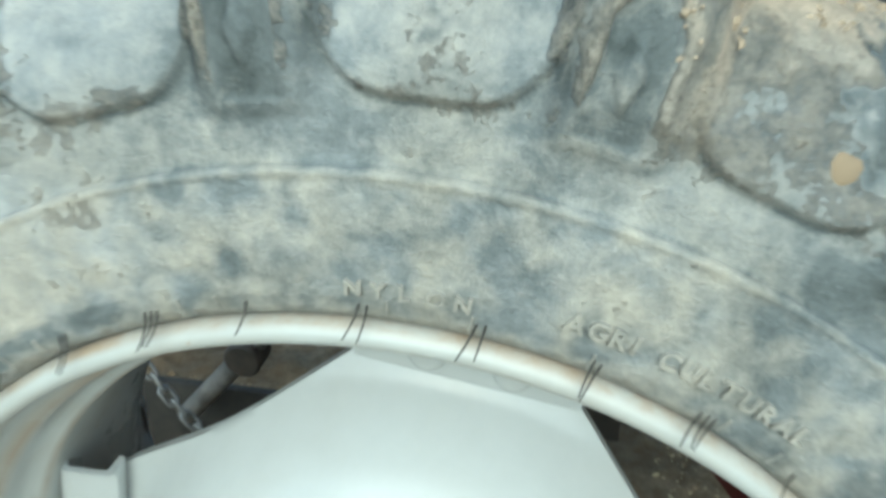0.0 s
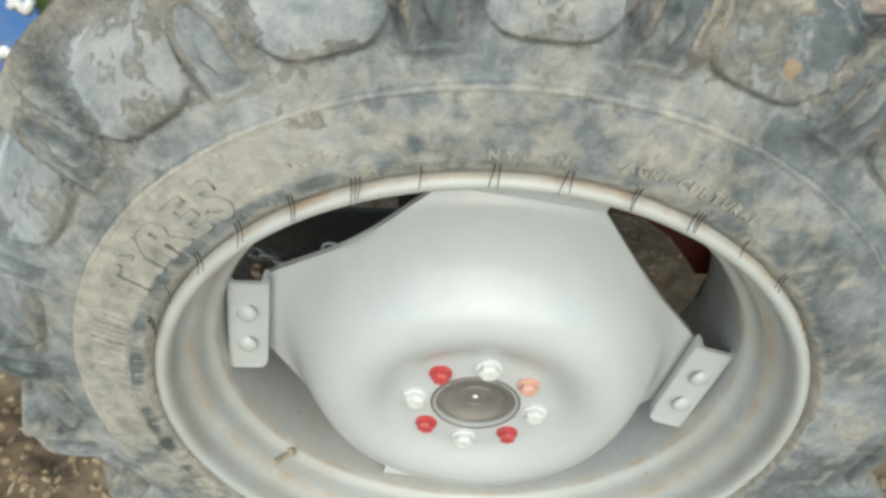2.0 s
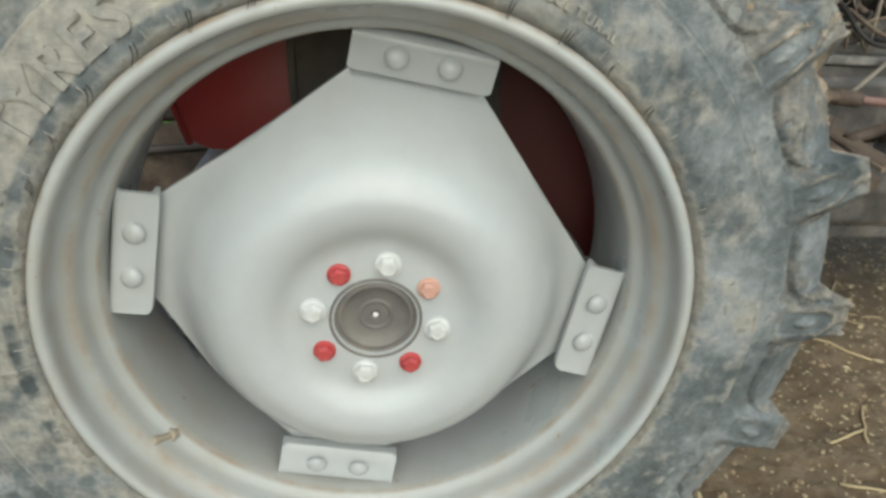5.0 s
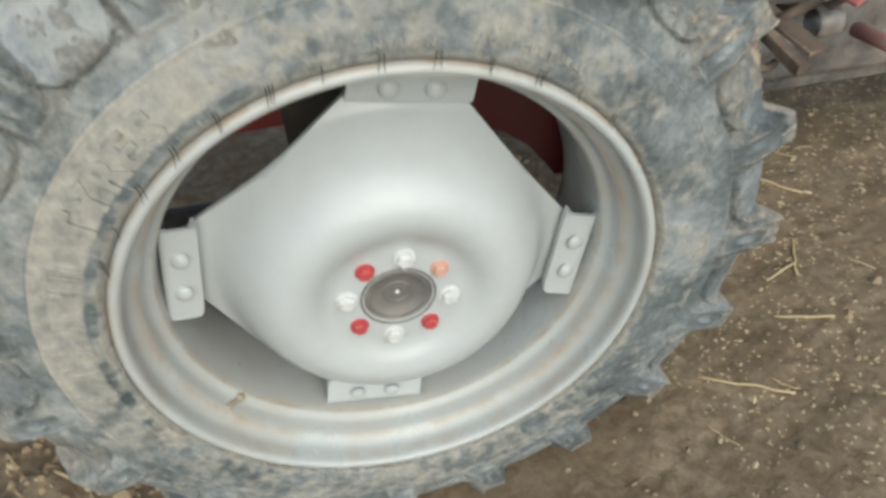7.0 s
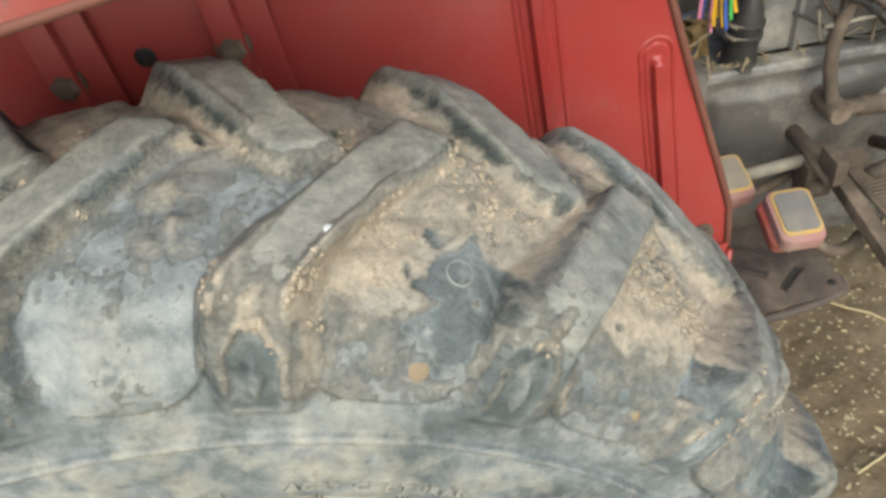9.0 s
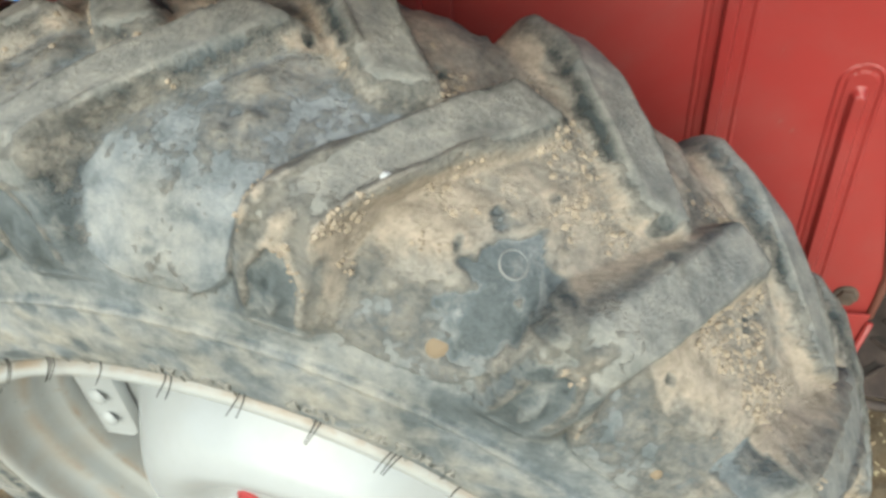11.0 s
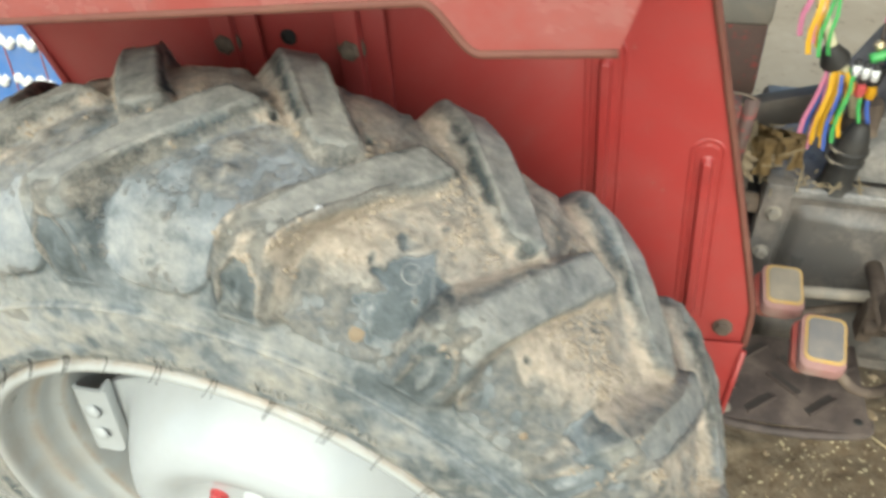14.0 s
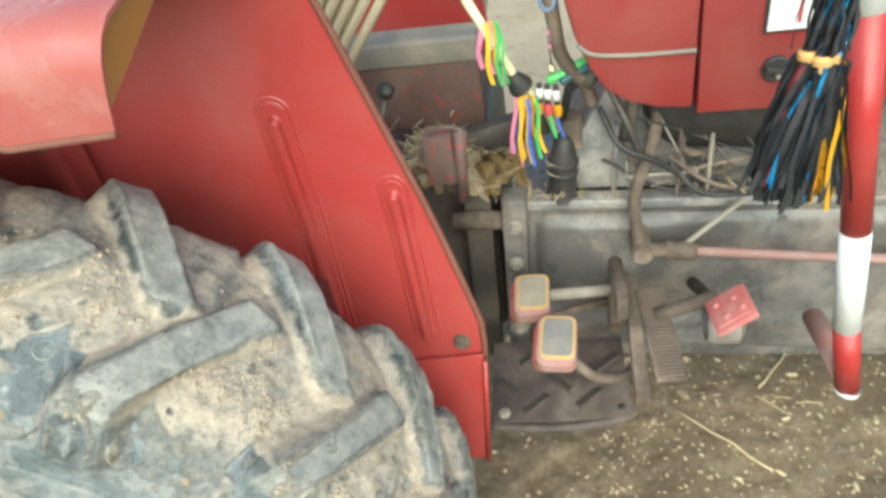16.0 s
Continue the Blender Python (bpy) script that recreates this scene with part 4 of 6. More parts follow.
part("mount_edge", box(0.012, 0.026, 0.27, 0.003, 2, Matrix.Translation((-0.112, 0.35, 0.735))), IRON_DARK, SHADE_BACK)
# added plate with folds; its dark red stands in for shade in the wheel opening
OPENING_SHADE = part("splash_plate", poly_plate([(0.195, 0.63), (0.195, 0.87), (0.42, 0.87), (0.44, 0.5), (0.355, 0.5), (0.335, 0.53), (0.3, 0.575), (0.255, 0.61)], 0.366, 0.004), RED_SHADE, FENDER, "dark red plate added to darken the wheel opening")
for z in (0.715, 0.79):
    part("plate_fold", box(0.23, 0.012, 0.012, 0.003, 2, Matrix.Translation((0.312, 0.362, z))), RED_SHADE, OPENING_SHADE)
part("fender_bolt", hexbolt(0.011, 0.009), RUST, FENDER, "dusty bolt head", pose(0.594, 0.399, 0.72))


def lean_fender():
    """The sheet leans outwards towards the ground."""
    bm = bmesh.new()
    bm.from_mesh(FENDER.data)
    for co, no in [((x, 0, 0), (1, 0, 0)) for x in (0.14, 0.18, 0.22, 0.26, 0.3)] + [((0, 0, z), (0, 0, 1)) for z in (0.75, 0.85, 0.95)]:
        bmesh.ops.bisect_plane(bm, geom=bm.verts[:] + bm.edges[:] + bm.faces[:], plane_co=co, plane_no=no)
    bm.to_mesh(FENDER.data)
    bm.free()
    for ob in (FENDER, *FENDER.children):
        ob.data.transform(ob.matrix_basis)
        ob.matrix_basis = Matrix()
        for v in ob.data.vertices:
            v.co.y += 0.008 * float(sstep(0.14, 0.3, v.co.x)) - 0.12 * max(0.0, 0.95 - v.co.z)
        ob.data.update()


lean_fender()


def crown():
    """The flared top of the mudguard: an outer lip with a deeper front flap, over the tyre."""
    bm = bmesh.new()
    xs = np.concatenate([np.linspace(-0.62, 0.29, 30), np.linspace(0.298, 0.346, 11), np.linspace(0.355, 0.436, 9)])
    rows = []
    for x in xs:
        top = 1.376 - 0.075 * max(0.3 - x, 0) - 0.25 * max(-0.1 - x, 0) ** 2
        drop = 0.056 + 0.036 * float(sstep(0.303, 0.342, x)) - 0.006 * max(x - 0.33, 0) / 0.1
        prof = [(0.067, top - drop), (0.064, top - drop * 0.6), (0.065, top - 0.03), (0.071, top - 0.014), (0.082, top - 0.004), (0.1, top), (0.16, top + 0.007), (0.27, top + 0.008),
                (0.36, top), (0.388, top - 0.012), (0.4, top - 0.04)]
        lean = 0.3 * float(sstep(0.38, 0.436, x))
        rows.append([bm.verts.new((x + lean * (z - 1.297), y, z)) for y, z in prof])
    for p, q in zip(rows, rows[1:]):
        for k in range(len(p) - 1):
            bm.faces.new((p[k], q[k], q[k + 1], p[k + 1]))
    bmesh.ops.recalc_face_normals(bm, faces=bm.faces)
    g = bmesh.ops.solidify(bm, geom=bm.faces[:], thickness=0.003)
    return smooth_by_angle(bm, 50)


CROWN = part("fender_top", crown(), RED_FADED, TRACTOR, "faded red mudguard top with a turned-down lip")
def lip_z(x):
    return 1.376 - 0.075 * max(0.3 - x, 0) - 0.25 * max(-0.1 - x, 0) ** 2 - (0.056 + 0.036 * float(sstep(0.303, 0.342, x)) - 0.006 * max(x - 0.33, 0) / 0.1)


part("lip_edge", tube([(x, 0.067, lip_z(x)) for x in np.concatenate([np.linspace(-0.6, 0.29, 12), np.linspace(0.298, 0.346, 14), np.linspace(0.355, 0.434, 5)])], 0.0035, 8), EDGE, CROWN, "rusty worn edge")
gus = [(0.43, 0.07, 1.3), (0.444, 0.07, 1.358), (0.446, 0.1, 1.368), (0.447, 0.185, 1.374), (0.444, 0.18, 1.352)]
part("gusset", mesh("gusset", gus + [(x - 0.005, y, z) for x, y, z in gus],
     [(0, 1, 2, 3, 4), (9, 8, 7, 6, 5), (0, 5, 6, 1), (1, 6, 7, 2), (2, 7, 8, 3), (3, 8, 9, 4), (4, 9, 5, 0)], False), ORANGE, CROWN, "rusty orange inner gusset")

# gearbox, axle and what hangs under the seat
part("axle_housing", lathe([(0.3, 0.06), (0.3, 0.1), (0.33, 0.1), (0.335, 0.085), (0.42, 0.075), (0.6, 0.095), (0.66, 0.14), (0.7, 0.15), (1.6, 0.15)], 32), IRON_DARK, TRACTOR, "dark oily rear axle casing", pose(0, 0, HUB_Z))
part("rear_casing", box(0.62, 0.5, 0.44, 0.03, 3, Matrix.Translation((0.32, 0.98, 0.6))), IRON_DARK, TRACTOR)
G = pose(0.66, 0.66, 0.77, 0, 2.2, 0)  # the gearbox frame: x forwards, y inwards, z up from the top edge of its flange


def gpart(name, bm, mat=None, parent=None, label=""):
    bmesh.ops.transform(bm, matrix=G, verts=bm.verts)
    return part(name, bm, mat or IRON, parent or TRACTOR, label)


GEAR = gpart("gearbox", box(1.5, 0.36, 0.4, 0.018, 3, Matrix.Translation((0.76, 0.185, -0.208))), None, None, "grey oily cast gearbox casing")


def casing_face():
    """The swelling cast side of the casing."""
    nu, nv = 72, 34
    us, vs = np.linspace(0.036, 0.845, nu), np.linspace(-0.385, -0.022, nv)
    U, V = np.meshgrid(us, vs, indexing="ij")
    rim = sstep(0.0, 0.03, U - 0.036) * sstep(0.0, 0.03, 0.845 - U) * sstep(0.0, 0.04, V + 0.385) * sstep(0.0, 0.025, -0.022 - V)
    swell = 0.024 * np.exp(-((U - 0.2) / 0.12) ** 2 - ((V + 0.15) / 0.11) ** 2) + 0.02 * np.exp(-((U - 0.5) / 0.1) ** 2 - ((V + 0.23) / 0.1) ** 2) + 0.014 * sstep(0.58, 0.64, U) + 0.012 * sstep(-0.24, -0.28, V)
    p = np.stack([U, 0 * U, V], -1).reshape(-1, 3)
    swell = swell + 0.006 * (vnoise(p, 16, 21, 3).reshape(U.shape) - 0.5)
    v = np.stack([U.ravel(), (0.012 - rim * (0.017 + swell)).ravel(), V.ravel()], 1)
    idx = np.arange(nu * nv).reshape(nu, nv)
    f = np.stack([idx[:-1, :-1], idx[1:, :-1], idx[1:, 1:], idx[:-1, 1:]], -1).reshape(-1, 4).tolist()
    bm = bmesh.new()
    me = mesh("casing_face", v, f)
    bm.from_mesh(me)
    bpy.data.meshes.remove(me)
    for face in bm.faces:
        face.smooth = True
    return bm


gpart("casing_face", casing_face(), None, GEAR, "oily swelling cast side")
gpart("top_flange", box(0.56, 0.035, 0.02, 0.008, 3, Matrix.Translation((0.31, 0.005, 0.0))), CAST, GEAR, "worn bright casing edge")
gpart("front_flange", box(0.85, 0.03, 0.018, 0.007, 3, Matrix.Translation((1.05, 0.012, -0.045))), IRON, GEAR)
gpart("gearbox_cover", slab([(0.1, 0.0), (0.12, 0.1), (0.17, 0.21), (0.3, 0.215), (0.36, 0.12), (0.5, 0.09), (0.52, 0.0)], 0.24, 0.012, Matrix.Translation((0, 0.03, 0.005))), CAST, GEAR, "dusty cast top cover")
gpart("cover_rib", box(0.008, 0.03, 0.13, 0.003, 2, Matrix.Translation((0.185, 0.03, 0.075))), STEEL, GEAR)
gpart("end_flange", box(0.045, 0.05, 0.43, 0.01, 2, Matrix.Translation((0.012, -0.003, -0.19))), IRON, GEAR)
gpart("end_plate", box(0.05, 0.04, 0.42, 0.006, 2, Matrix.Translation((-0.055, 0.03, -0.2))), IRON_DARK, GEAR)
for k in range(5):
    b = hexbolt(0.011, 0.012)
    bmesh.ops.transform(b, matrix=Matrix.Translation((0.012, -0.028, -0.03 - 0.085 * k)), verts=b.verts)
    gpart("casing_bolt", b, DUSTY_STEEL, GEAR)
gpart("stub_pipe", tube([(-0.1, 0.0, -0.035), (0.0, 0.0, -0.035)], 0.018, 12), RUST, GEAR)
for x, z, w, h in ((0.47, -0.17, 0.02, 0.26), (0.62, -0.19, 0.03, 0.28), (0.86, -0.18, 0.024, 0.3)):
    gpart("casing_rib", box(w, 0.02, h, 0.007, 2, Matrix.Translation((x, 0.002, z))), IRON, GEAR)
b = hexbolt(0.014, 0.014)
bmesh.ops.transform(b, matrix=Matrix.Translation((0.75, 0.0, -0.35)), verts=b.verts)
gpart("drain_plug", b, IRON_DARK, GEAR)
gpart("sump_rail", tube([(0.1, 0.01, -0.33), (1.3, 0.01, -0.36)], 0.014, 10), IRON_DARK, GEAR)
part("rubber_boot", lathe([(0, 0.03), (0.006, 0.027), (0.02, 0.024), (0.05, 0.0235), (0.052, 0.0265), (0.058, 0.0265), (0.06, 0.0235), (0.07, 0.0235), (0.072, 0.0265), (0.078, 0.0265), (0.08, 0.023), (0.1, 0.02), (0.12, 0.012), (0.13, 0.0)], 24, "z"),
     BLACK, GEAR, "black rubber boot with dusty rings", pose(0.757, 0.675, 0.772, 4, 3, 0))
for z in (0.829, 0.849):
    part("boot_ring", lathe([(-0.0025, 0.0262), (-0.0025, 0.0272), (0.0025, 0.0272), (0.0025, 0.0262)], 24, "z"), DUST, GEAR, "", pose(0.758, 0.674, z, 4, 3, 0))

# linkage
part("brake_shaft_elbow", joined(lathe([(0.05, 0.019), (-0.014, 0.019), (-0.019, 0.016), (-0.019, 0.0)], 20), tube([(0, 0, 0), (0.06, 0, -0.002)], 0.0135, 12)), RUST, TRACTOR, "rusty clamp on a shaft", pose(0.887, 0.6, 0.7))
part("shaft", tube([(0.93, 0.6, 0.697), (1.2, 0.602, 0.663), (1.75, 0.605, 0.6)], 0.0088, 10), PINKROD, TRACTOR, "dusty pink control rod")
part("shaft_joint", joined(tube([(0.925, 0.6, 0.698), (0.975, 0.6, 0.691)], 0.0165, 10)), RUST, TRACTOR)
part("steering_drop_arm", tube(curve_points([(0.884, 0.605, 0.7), (0.875, 0.618, 0.77), (0.879, 0.626, 0.82), (0.895, 0.634, 0.865), (0.911, 0.66, 0.92), (0.917, 0.69, 0.98)], 6), 0.0105, 12), RUST, TRACTOR, "bent dusty steel arm")
part("cross_bar", tube([(0.86, 0.63, 0.833), (0.975, 0.635, 0.832)], 0.0038, 8), DUSTY_STEEL, TRACTOR)
part("link_rod", tube([(0.93, 0.6, 0.682), (0.97, 0.61, 0.71), (1.05, 0.63, 0.772)], 0.005, 8), DUSTY_STEEL, TRACTOR)
part("pivot", joined(tube([(0.845, 0.5, 0.645), (0.845, 0.66, 0.645)], 0.013, 14), box(0.02, 0.05, 0.045, 0.005, 2, Matrix.Translation((0.845, 0.51, 0.668)))), RUST, TRACTOR, "dusty pedal pivot")


def rounded(w, h, r):
    out = []
    for cx, cz, a0 in ((w / 2 - r, h / 2 - r, 0), (-w / 2 + r, h / 2 - r, 90), (-w / 2 + r, -h / 2 + r, 180), (w / 2 - r, -h / 2 + r, 270)):
        out += [(cx + r * math.cos(radians(a0 + 18 * k)), cz + r * math.sin(radians(a0 + 18 * k))) for k in range(6)]
    return out


def pad(w, th, h, r, bevel):
    return slab(rounded(w, h, r), th, bevel, Matrix.Translation((0, -th / 2, 0)))


def pedal(name, at, tilt, turn, w, h, label, face):
    """A brake pedal: a thick red pad with a yellow-edged rubber face."""
    m = pose(*at, tilt, 0, turn)
    p = part(name, pad(w, 0.026, h, 0.014, 0.005), PINK, TRACTOR, label, m)
    part("pad_back", pad(w * 1.02, 0.02, h * 0.9, 0.014, 0.005), RED_WORN, p, "", Matrix.Translation((-0.007, 0.016, 0.003)))
    part("yellow_edge", pad(w * 0.88, 0.006, h * 0.84, 0.011, 0.002), YELLOW, p, "worn yellow edge", Matrix.Translation((0.002, -0.0125, 0.0035)))
    part("rubber_face", pad(w * 0.76, 0.006, h * 0.73, 0.009, 0.002), face, p, "worn rubber face", Matrix.Translation((0.002, -0.0145, 0.0035)))
    return p


pedal("brake_pedal", (0.696, 0.54, 0.652), -80, 0, 0.062, 0.088, "red brake pedal with a tan dust-covered pad", PAD_DUSTY)
pedal("brake_pedal", (0.737, 0.41, 0.676), -76, -4, 0.062, 0.09, "red brake pedal with a grey yellow-edged pad", PAD)
part("pedal_arm", tube([(0.715, 0.545, 0.652), (0.845, 0.575, 0.632)], 0.0105, 10), DUSTY_STEEL, TRACTOR)
part("pedal_arm", tube([(0.71, 0.54, 0.60), (0.84, 0.6, 0.585)], 0.008, 10), RUST, TRACTOR)
part("pedal_arm", tube(curve_points([(0.752, 0.405, 0.655), (0.79, 0.4, 0.61), (0.83, 0.415, 0.585), (0.868, 0.44, 0.58)], 5), 0.0085, 10), RUST, TRACTOR)
part("pedal_bracket", joined(box(0.022, 0.04, 0.08, 0.004, 2, Matrix.Translation((0.838, 0.56, 0.6))), tube([(0.83, 0.54, 0.6), (0.86, 0.54, 0.6)], 0.016, 12)), RUST, TRACTOR)


TREADLE = part("long_pedal", box(0.047, 0.009, 0.19, 0.003, 2), RUST, TRACTOR, "long ribbed dusty steel pedal", pose(0.903, 0.468, 0.634, -85, 0, 4))
rib_me = bpy.data.meshes.new("pedal_rib")
bb = box(0.04, 0.004, 0.0034, 0.0012, 1)
bb.to_mesh(rib_me)
bb.free()
rib_me.materials.append(RUST)
for k in range(26):
    part("pedal_rib", rib_me, None, TREADLE, "", Matrix.Translation((0, -0.0055, -0.088 + 0.007 * k)))
part("pedal_lever", box(0.024, 0.026, 0.25, 0.005, 2), RUST, TRACTOR, "", pose(0.866, 0.475, 0.62, -84, 0, -1))
RPED = part("clutch_pedal", box(0.066, 0.012, 0.068, 0.006, 2), PEDAL_RED, TRACTOR, "small red foot pedal", Matrix(((0.81, 0.57, -0.1, 0.997), (0.1, 0.05, 0.99, 0.428), (0.58, -0.82, 0.02, 0.72), (0, 0, 0, 1))))
part("pedal_face", box(0.054, 0.006, 0.056, 0.003, 2), PEDAL_RED, RPED, "", Matrix.Translation((0.001, -0.0065, 0.002)))
for x, z in ((-0.016, 0.014), (0.012, 0.01), (-0.008, -0.014), (0.018, -0.012)):
    part("stud", lathe([(0, 0.005), (-0.004, 0.0045), (-0.006, 0)], 10), PEDAL_RED, RPED, "", Matrix.Translation((x, -0.009, z)))
part("pedal_arm", tube([(1.0, 0.435, 0.71), (1.005, 0.5, 0.65), (0.98, 0.62, 0.6)], 0.011, 10), RUST, TRACTOR)
part("pedal_arm", tube([(0.9, 0.5, 0.64), (1.0, 0.52, 0.66)], 0.012, 10), RUST, TRACTOR)
part("pedal_base", lathe([(-0.03, 0.03), (-0.02, 0.036), (0.02, 0.036), (0.03, 0.02)], 16, "x"), IRON, TRACTOR, "", pose(1.01, 0.5, 0.62))

PLATE = part("foot_plate", box(0.245, 0.185, 0.008, 0.003, 2), PLATEIRON, TRACTOR, "rusty steel foot plate with slanted slots", pose(0.734, 0.502, 0.48, 2, -1, 1.5))
part("plate_lip", tube(curve_points([(-0.124, -0.092, -0.004), (-0.06, -0.1, -0.006), (0.03, -0.1, -0.006), (0.112, -0.086, -0.004), (0.123, -0.06, -0.004)], 6), 0.008, 10), PLATEIRON, PLATE, "rolled front edge")
for k, (x, y, a) in enumerate(((-0.045, -0.055, 40), (0.0, -0.008, -42), (0.05, -0.045, 40), (-0.095, -0.01, -42), (0.02, 0.03, -40), (-0.05, 0.055, 40), (0.085, 0.03, 38))):
    part("slot", box(0.056, 0.012, 0.002, 0.0008, 1), IRON_DARK, PLATE, "", pose(x, y, 0.0046, 0, 0, a))
    part("slot_lip", box(0.06, 0.005, 0.009, 0.002, 2), PLATEIRON, PLATE, "", pose(x + 0.008 * math.sin(radians(a)), y - 0.008 * math.cos(radians(a)), 0.006, 0, 0, a))
part("plate_bolt", hexbolt(0.009, 0.006), DUSTY_STEEL, PLATE, "", pose(-0.1, -0.074, 0.004, -90, 0, 0))
part("plate_hole", lathe([(0.0, 0.007), (0.0006, 0.006), (0.0007, 0)], 14, "z"), BLACK, PLATE, "", pose(0.105, -0.07, 0.0042))

# fuel tank and hood
part("fuel_tank", slab([(0.77, 1.25), (0.772, 1.14), (0.785, 1.09), (0.803, 1.045), (0.826, 1.008), (0.86, 0.984), (0.9, 0.972), (0.953, 0.966), (0.953, 1.25)], 0.4, 0.012, Matrix.Translation((0, 0.6, 0))), RED_HOOD, TRACTOR, "red painted tank with a pale seam")
part("tank_seam", tube(curve_points([(0.788, 0.6, 1.082), (0.81, 0.598, 1.067), (0.87, 0.598, 1.061), (0.95, 0.598, 1.06)], 5), 0.0034, 8), DUSTY_STEEL, TRACTOR, "dusty raised seam")
HOOD = part("side_panel", slab([(0.957, 0.961), (1.7, 0.955), (1.7, 1.3), (0.95, 1.3)], 0.4, 0.004, Matrix.Translation((0, 0.596, 0))), RED_HOOD, TRACTOR, "red side panel of the engine hood")
badge = part("badge", box(0.1, 0.003, 0.09, 0.001, 1, Matrix.Translation((1.083, 0.5935, 1.122))), BLACK, HOOD, "white plate with a black edge")
part("badge_face", box(0.092, 0.002, 0.082, 0.0006, 1, Matrix.Translation((1.083, 0.591, 1.122))), WHITE, badge)
part("badge_bar", box(0.005, 0.001, 0.034, 0.0004, 1, Matrix.Translation((1.076, 0.5896, 1.107))), BOLT_RED, badge)
part("panel_knob", joined(lathe([(0.0, 0.019), (-0.006, 0.019), (-0.008, 0.017), (-0.008, 0)], 24), box(0.032, 0.012, 0.009, 0.003, 2, pose(0, -0.012, 0.002, 0, 12, 0))), BLACK, HOOD, "black plastic turn catch", Matrix.Translation((1.057, 0.596, 1.024)))
part("knob_screw", lathe([(-0.016, 0.005), (-0.02, 0.004), (-0.021, 0)], 12), STEEL, HOOD, "", Matrix.Translation((1.059, 0.6, 1.018)))
part("flywheel_housing", lathe([(0.86, 0.05), (0.88, 0.1), (0.93, 0.13), (1.05, 0.14), (1.12, 0.13), (1.14, 0.05)], 28, "x"), BLACK, TRACTOR, "black rounded casing under the tank", pose(0.02, 0.76, 0.955))
part("clutch_housing", lathe([(0, 0.07), (0.08, 0.085), (0.12, 0.08), (0.3, 0.09)], 24, "x"), IRON, TRACTOR, "", pose(1.12, 0.75, 0.84, 0, 4, 0))
part("engine_block", box(0.7, 0.3, 0.3, 0.02, 2, Matrix.Translation((1.55, 0.82, 0.82))), IRON, TRACTOR)
for k, (pts, r, mt) in enumerate((
        ([(0.82, 0.66, 0.95), (0.85, 0.62, 0.9), (0.9, 0.62, 0.87), (0.98, 0.64, 0.81), (1.1, 0.64, 0.79)], 0.005, BLACK),
        ([(0.83, 0.65, 1.0), (0.86, 0.62, 0.94), (0.885, 0.63, 0.86), (0.88, 0.64, 0.8)], 0.006, IRON_DARK),
        ([(0.93, 0.64, 0.86), (1.0, 0.62, 0.815), (1.1, 0.62, 0.8), (1.25, 0.63, 0.81)], 0.004, RUST),
        ([(0.93, 0.64, 0.85), (0.98, 0.62, 0.8), (1.06, 0.63, 0.785)], 0.005, BLACK),
        ([(0.8, 0.66, 0.99), (0.84, 0.66, 1.03), (0.87, 0.64, 0.98), (0.86, 0.64, 0.9)], 0.012, IRON_DARK),
        ([(0.752, 0.67, 1.13), (0.757, 0.665, 1.09), (0.763, 0.66, 1.05), (0.779, 0.66, 1.016), (0.8, 0.665, 0.99), (0.81, 0.67, 0.95)], 0.011, RUST),
        ([(0.96, 0.66, 0.92), (0.95, 0.65, 0.87), (1.0, 0.66, 0.84)], 0.007, RUST))):
    part("cable" if r < 0.01 else "hose", tube(curve_points(pts, 6), r, 8), mt, TRACTOR)

rnd = random.Random(77)
for k in range(14):
    x0, x1 = rnd.uniform(0.82, 1.05), rnd.uniform(0.86, 1.2)
    z0, z1 = rnd.uniform(0.82, 0.95), rnd.uniform(0.79, 0.86)
    pts = [(x0, 0.66, z0), ((2 * x0 + x1) / 3 + rnd.uniform(-0.03, 0.03), 0.645, z0 - rnd.uniform(0.0, 0.06)), ((x0 + 2 * x1) / 3, 0.64, z1 + rnd.uniform(-0.015, 0.02)), (x1, 0.65, z1)]
    part("cable", tube(curve_points(pts, 6), rnd.uniform(0.0018, 0.0042), 6), (BLACK, RUST, IRON_DARK, DUSTY_STEEL)[k % 4], TRACTOR)

# levers
LEVER = part("gear_lever", tube([(0.752, 0.68, 0.9), (0.735, 0.67, 0.955), (0.69, 0.66, 1.02), (0.62, 0.655, 1.17)], 0.0075, 10), LEVER_CREAM, TRACTOR, "cream painted gear lever")
part("lever_cone", lathe([(0, 0.0), (0, 0.019), (0.006, 0.02), (0.03, 0.011), (0.034, 0.0)], 20, "z"), BLACK, LEVER, "black rubber cone", pose(0.703, 0.663, 0.992, 10, -30, 0))
part("lever_knob", lathe([(0, 0.008), (0.01, 0.014), (0.03, 0.015), (0.04, 0.01), (0.043, 0)], 16, "z"), BLACK, LEVER, "", pose(0.628, 0.655, 1.15, 10, -28, 0))
part("range_lever", tube([(0.76, 0.7, 0.9), (0.775, 0.7, 0.965), (0.83, 0.69, 1.0)], 0.008, 10), BLACK, TRACTOR, "black lever")
part("lever_base", lathe([(0, 0.03), (0.03, 0.026), (0.05, 0.02), (0.05, 0)], 18, "z"), RUST, TRACTOR, "", pose(0.775, 0.71, 0.86))
LV3 = part("hydraulic_lever", tube([(0.44, 0.7, 0.83), (0.455, 0.69, 0.93), (0.475, 0.69, 0.985)], 0.006, 8), IRON_DARK, TRACTOR, "thin lever with a black ball")
part("lever_ball", lathe([(-0.016, 0), (-0.012, 0.01), (0, 0.016), (0.012, 0.01), (0.016, 0)], 16, "z"), BLACK, LV3, "", pose(0.477, 0.69, 0.995))
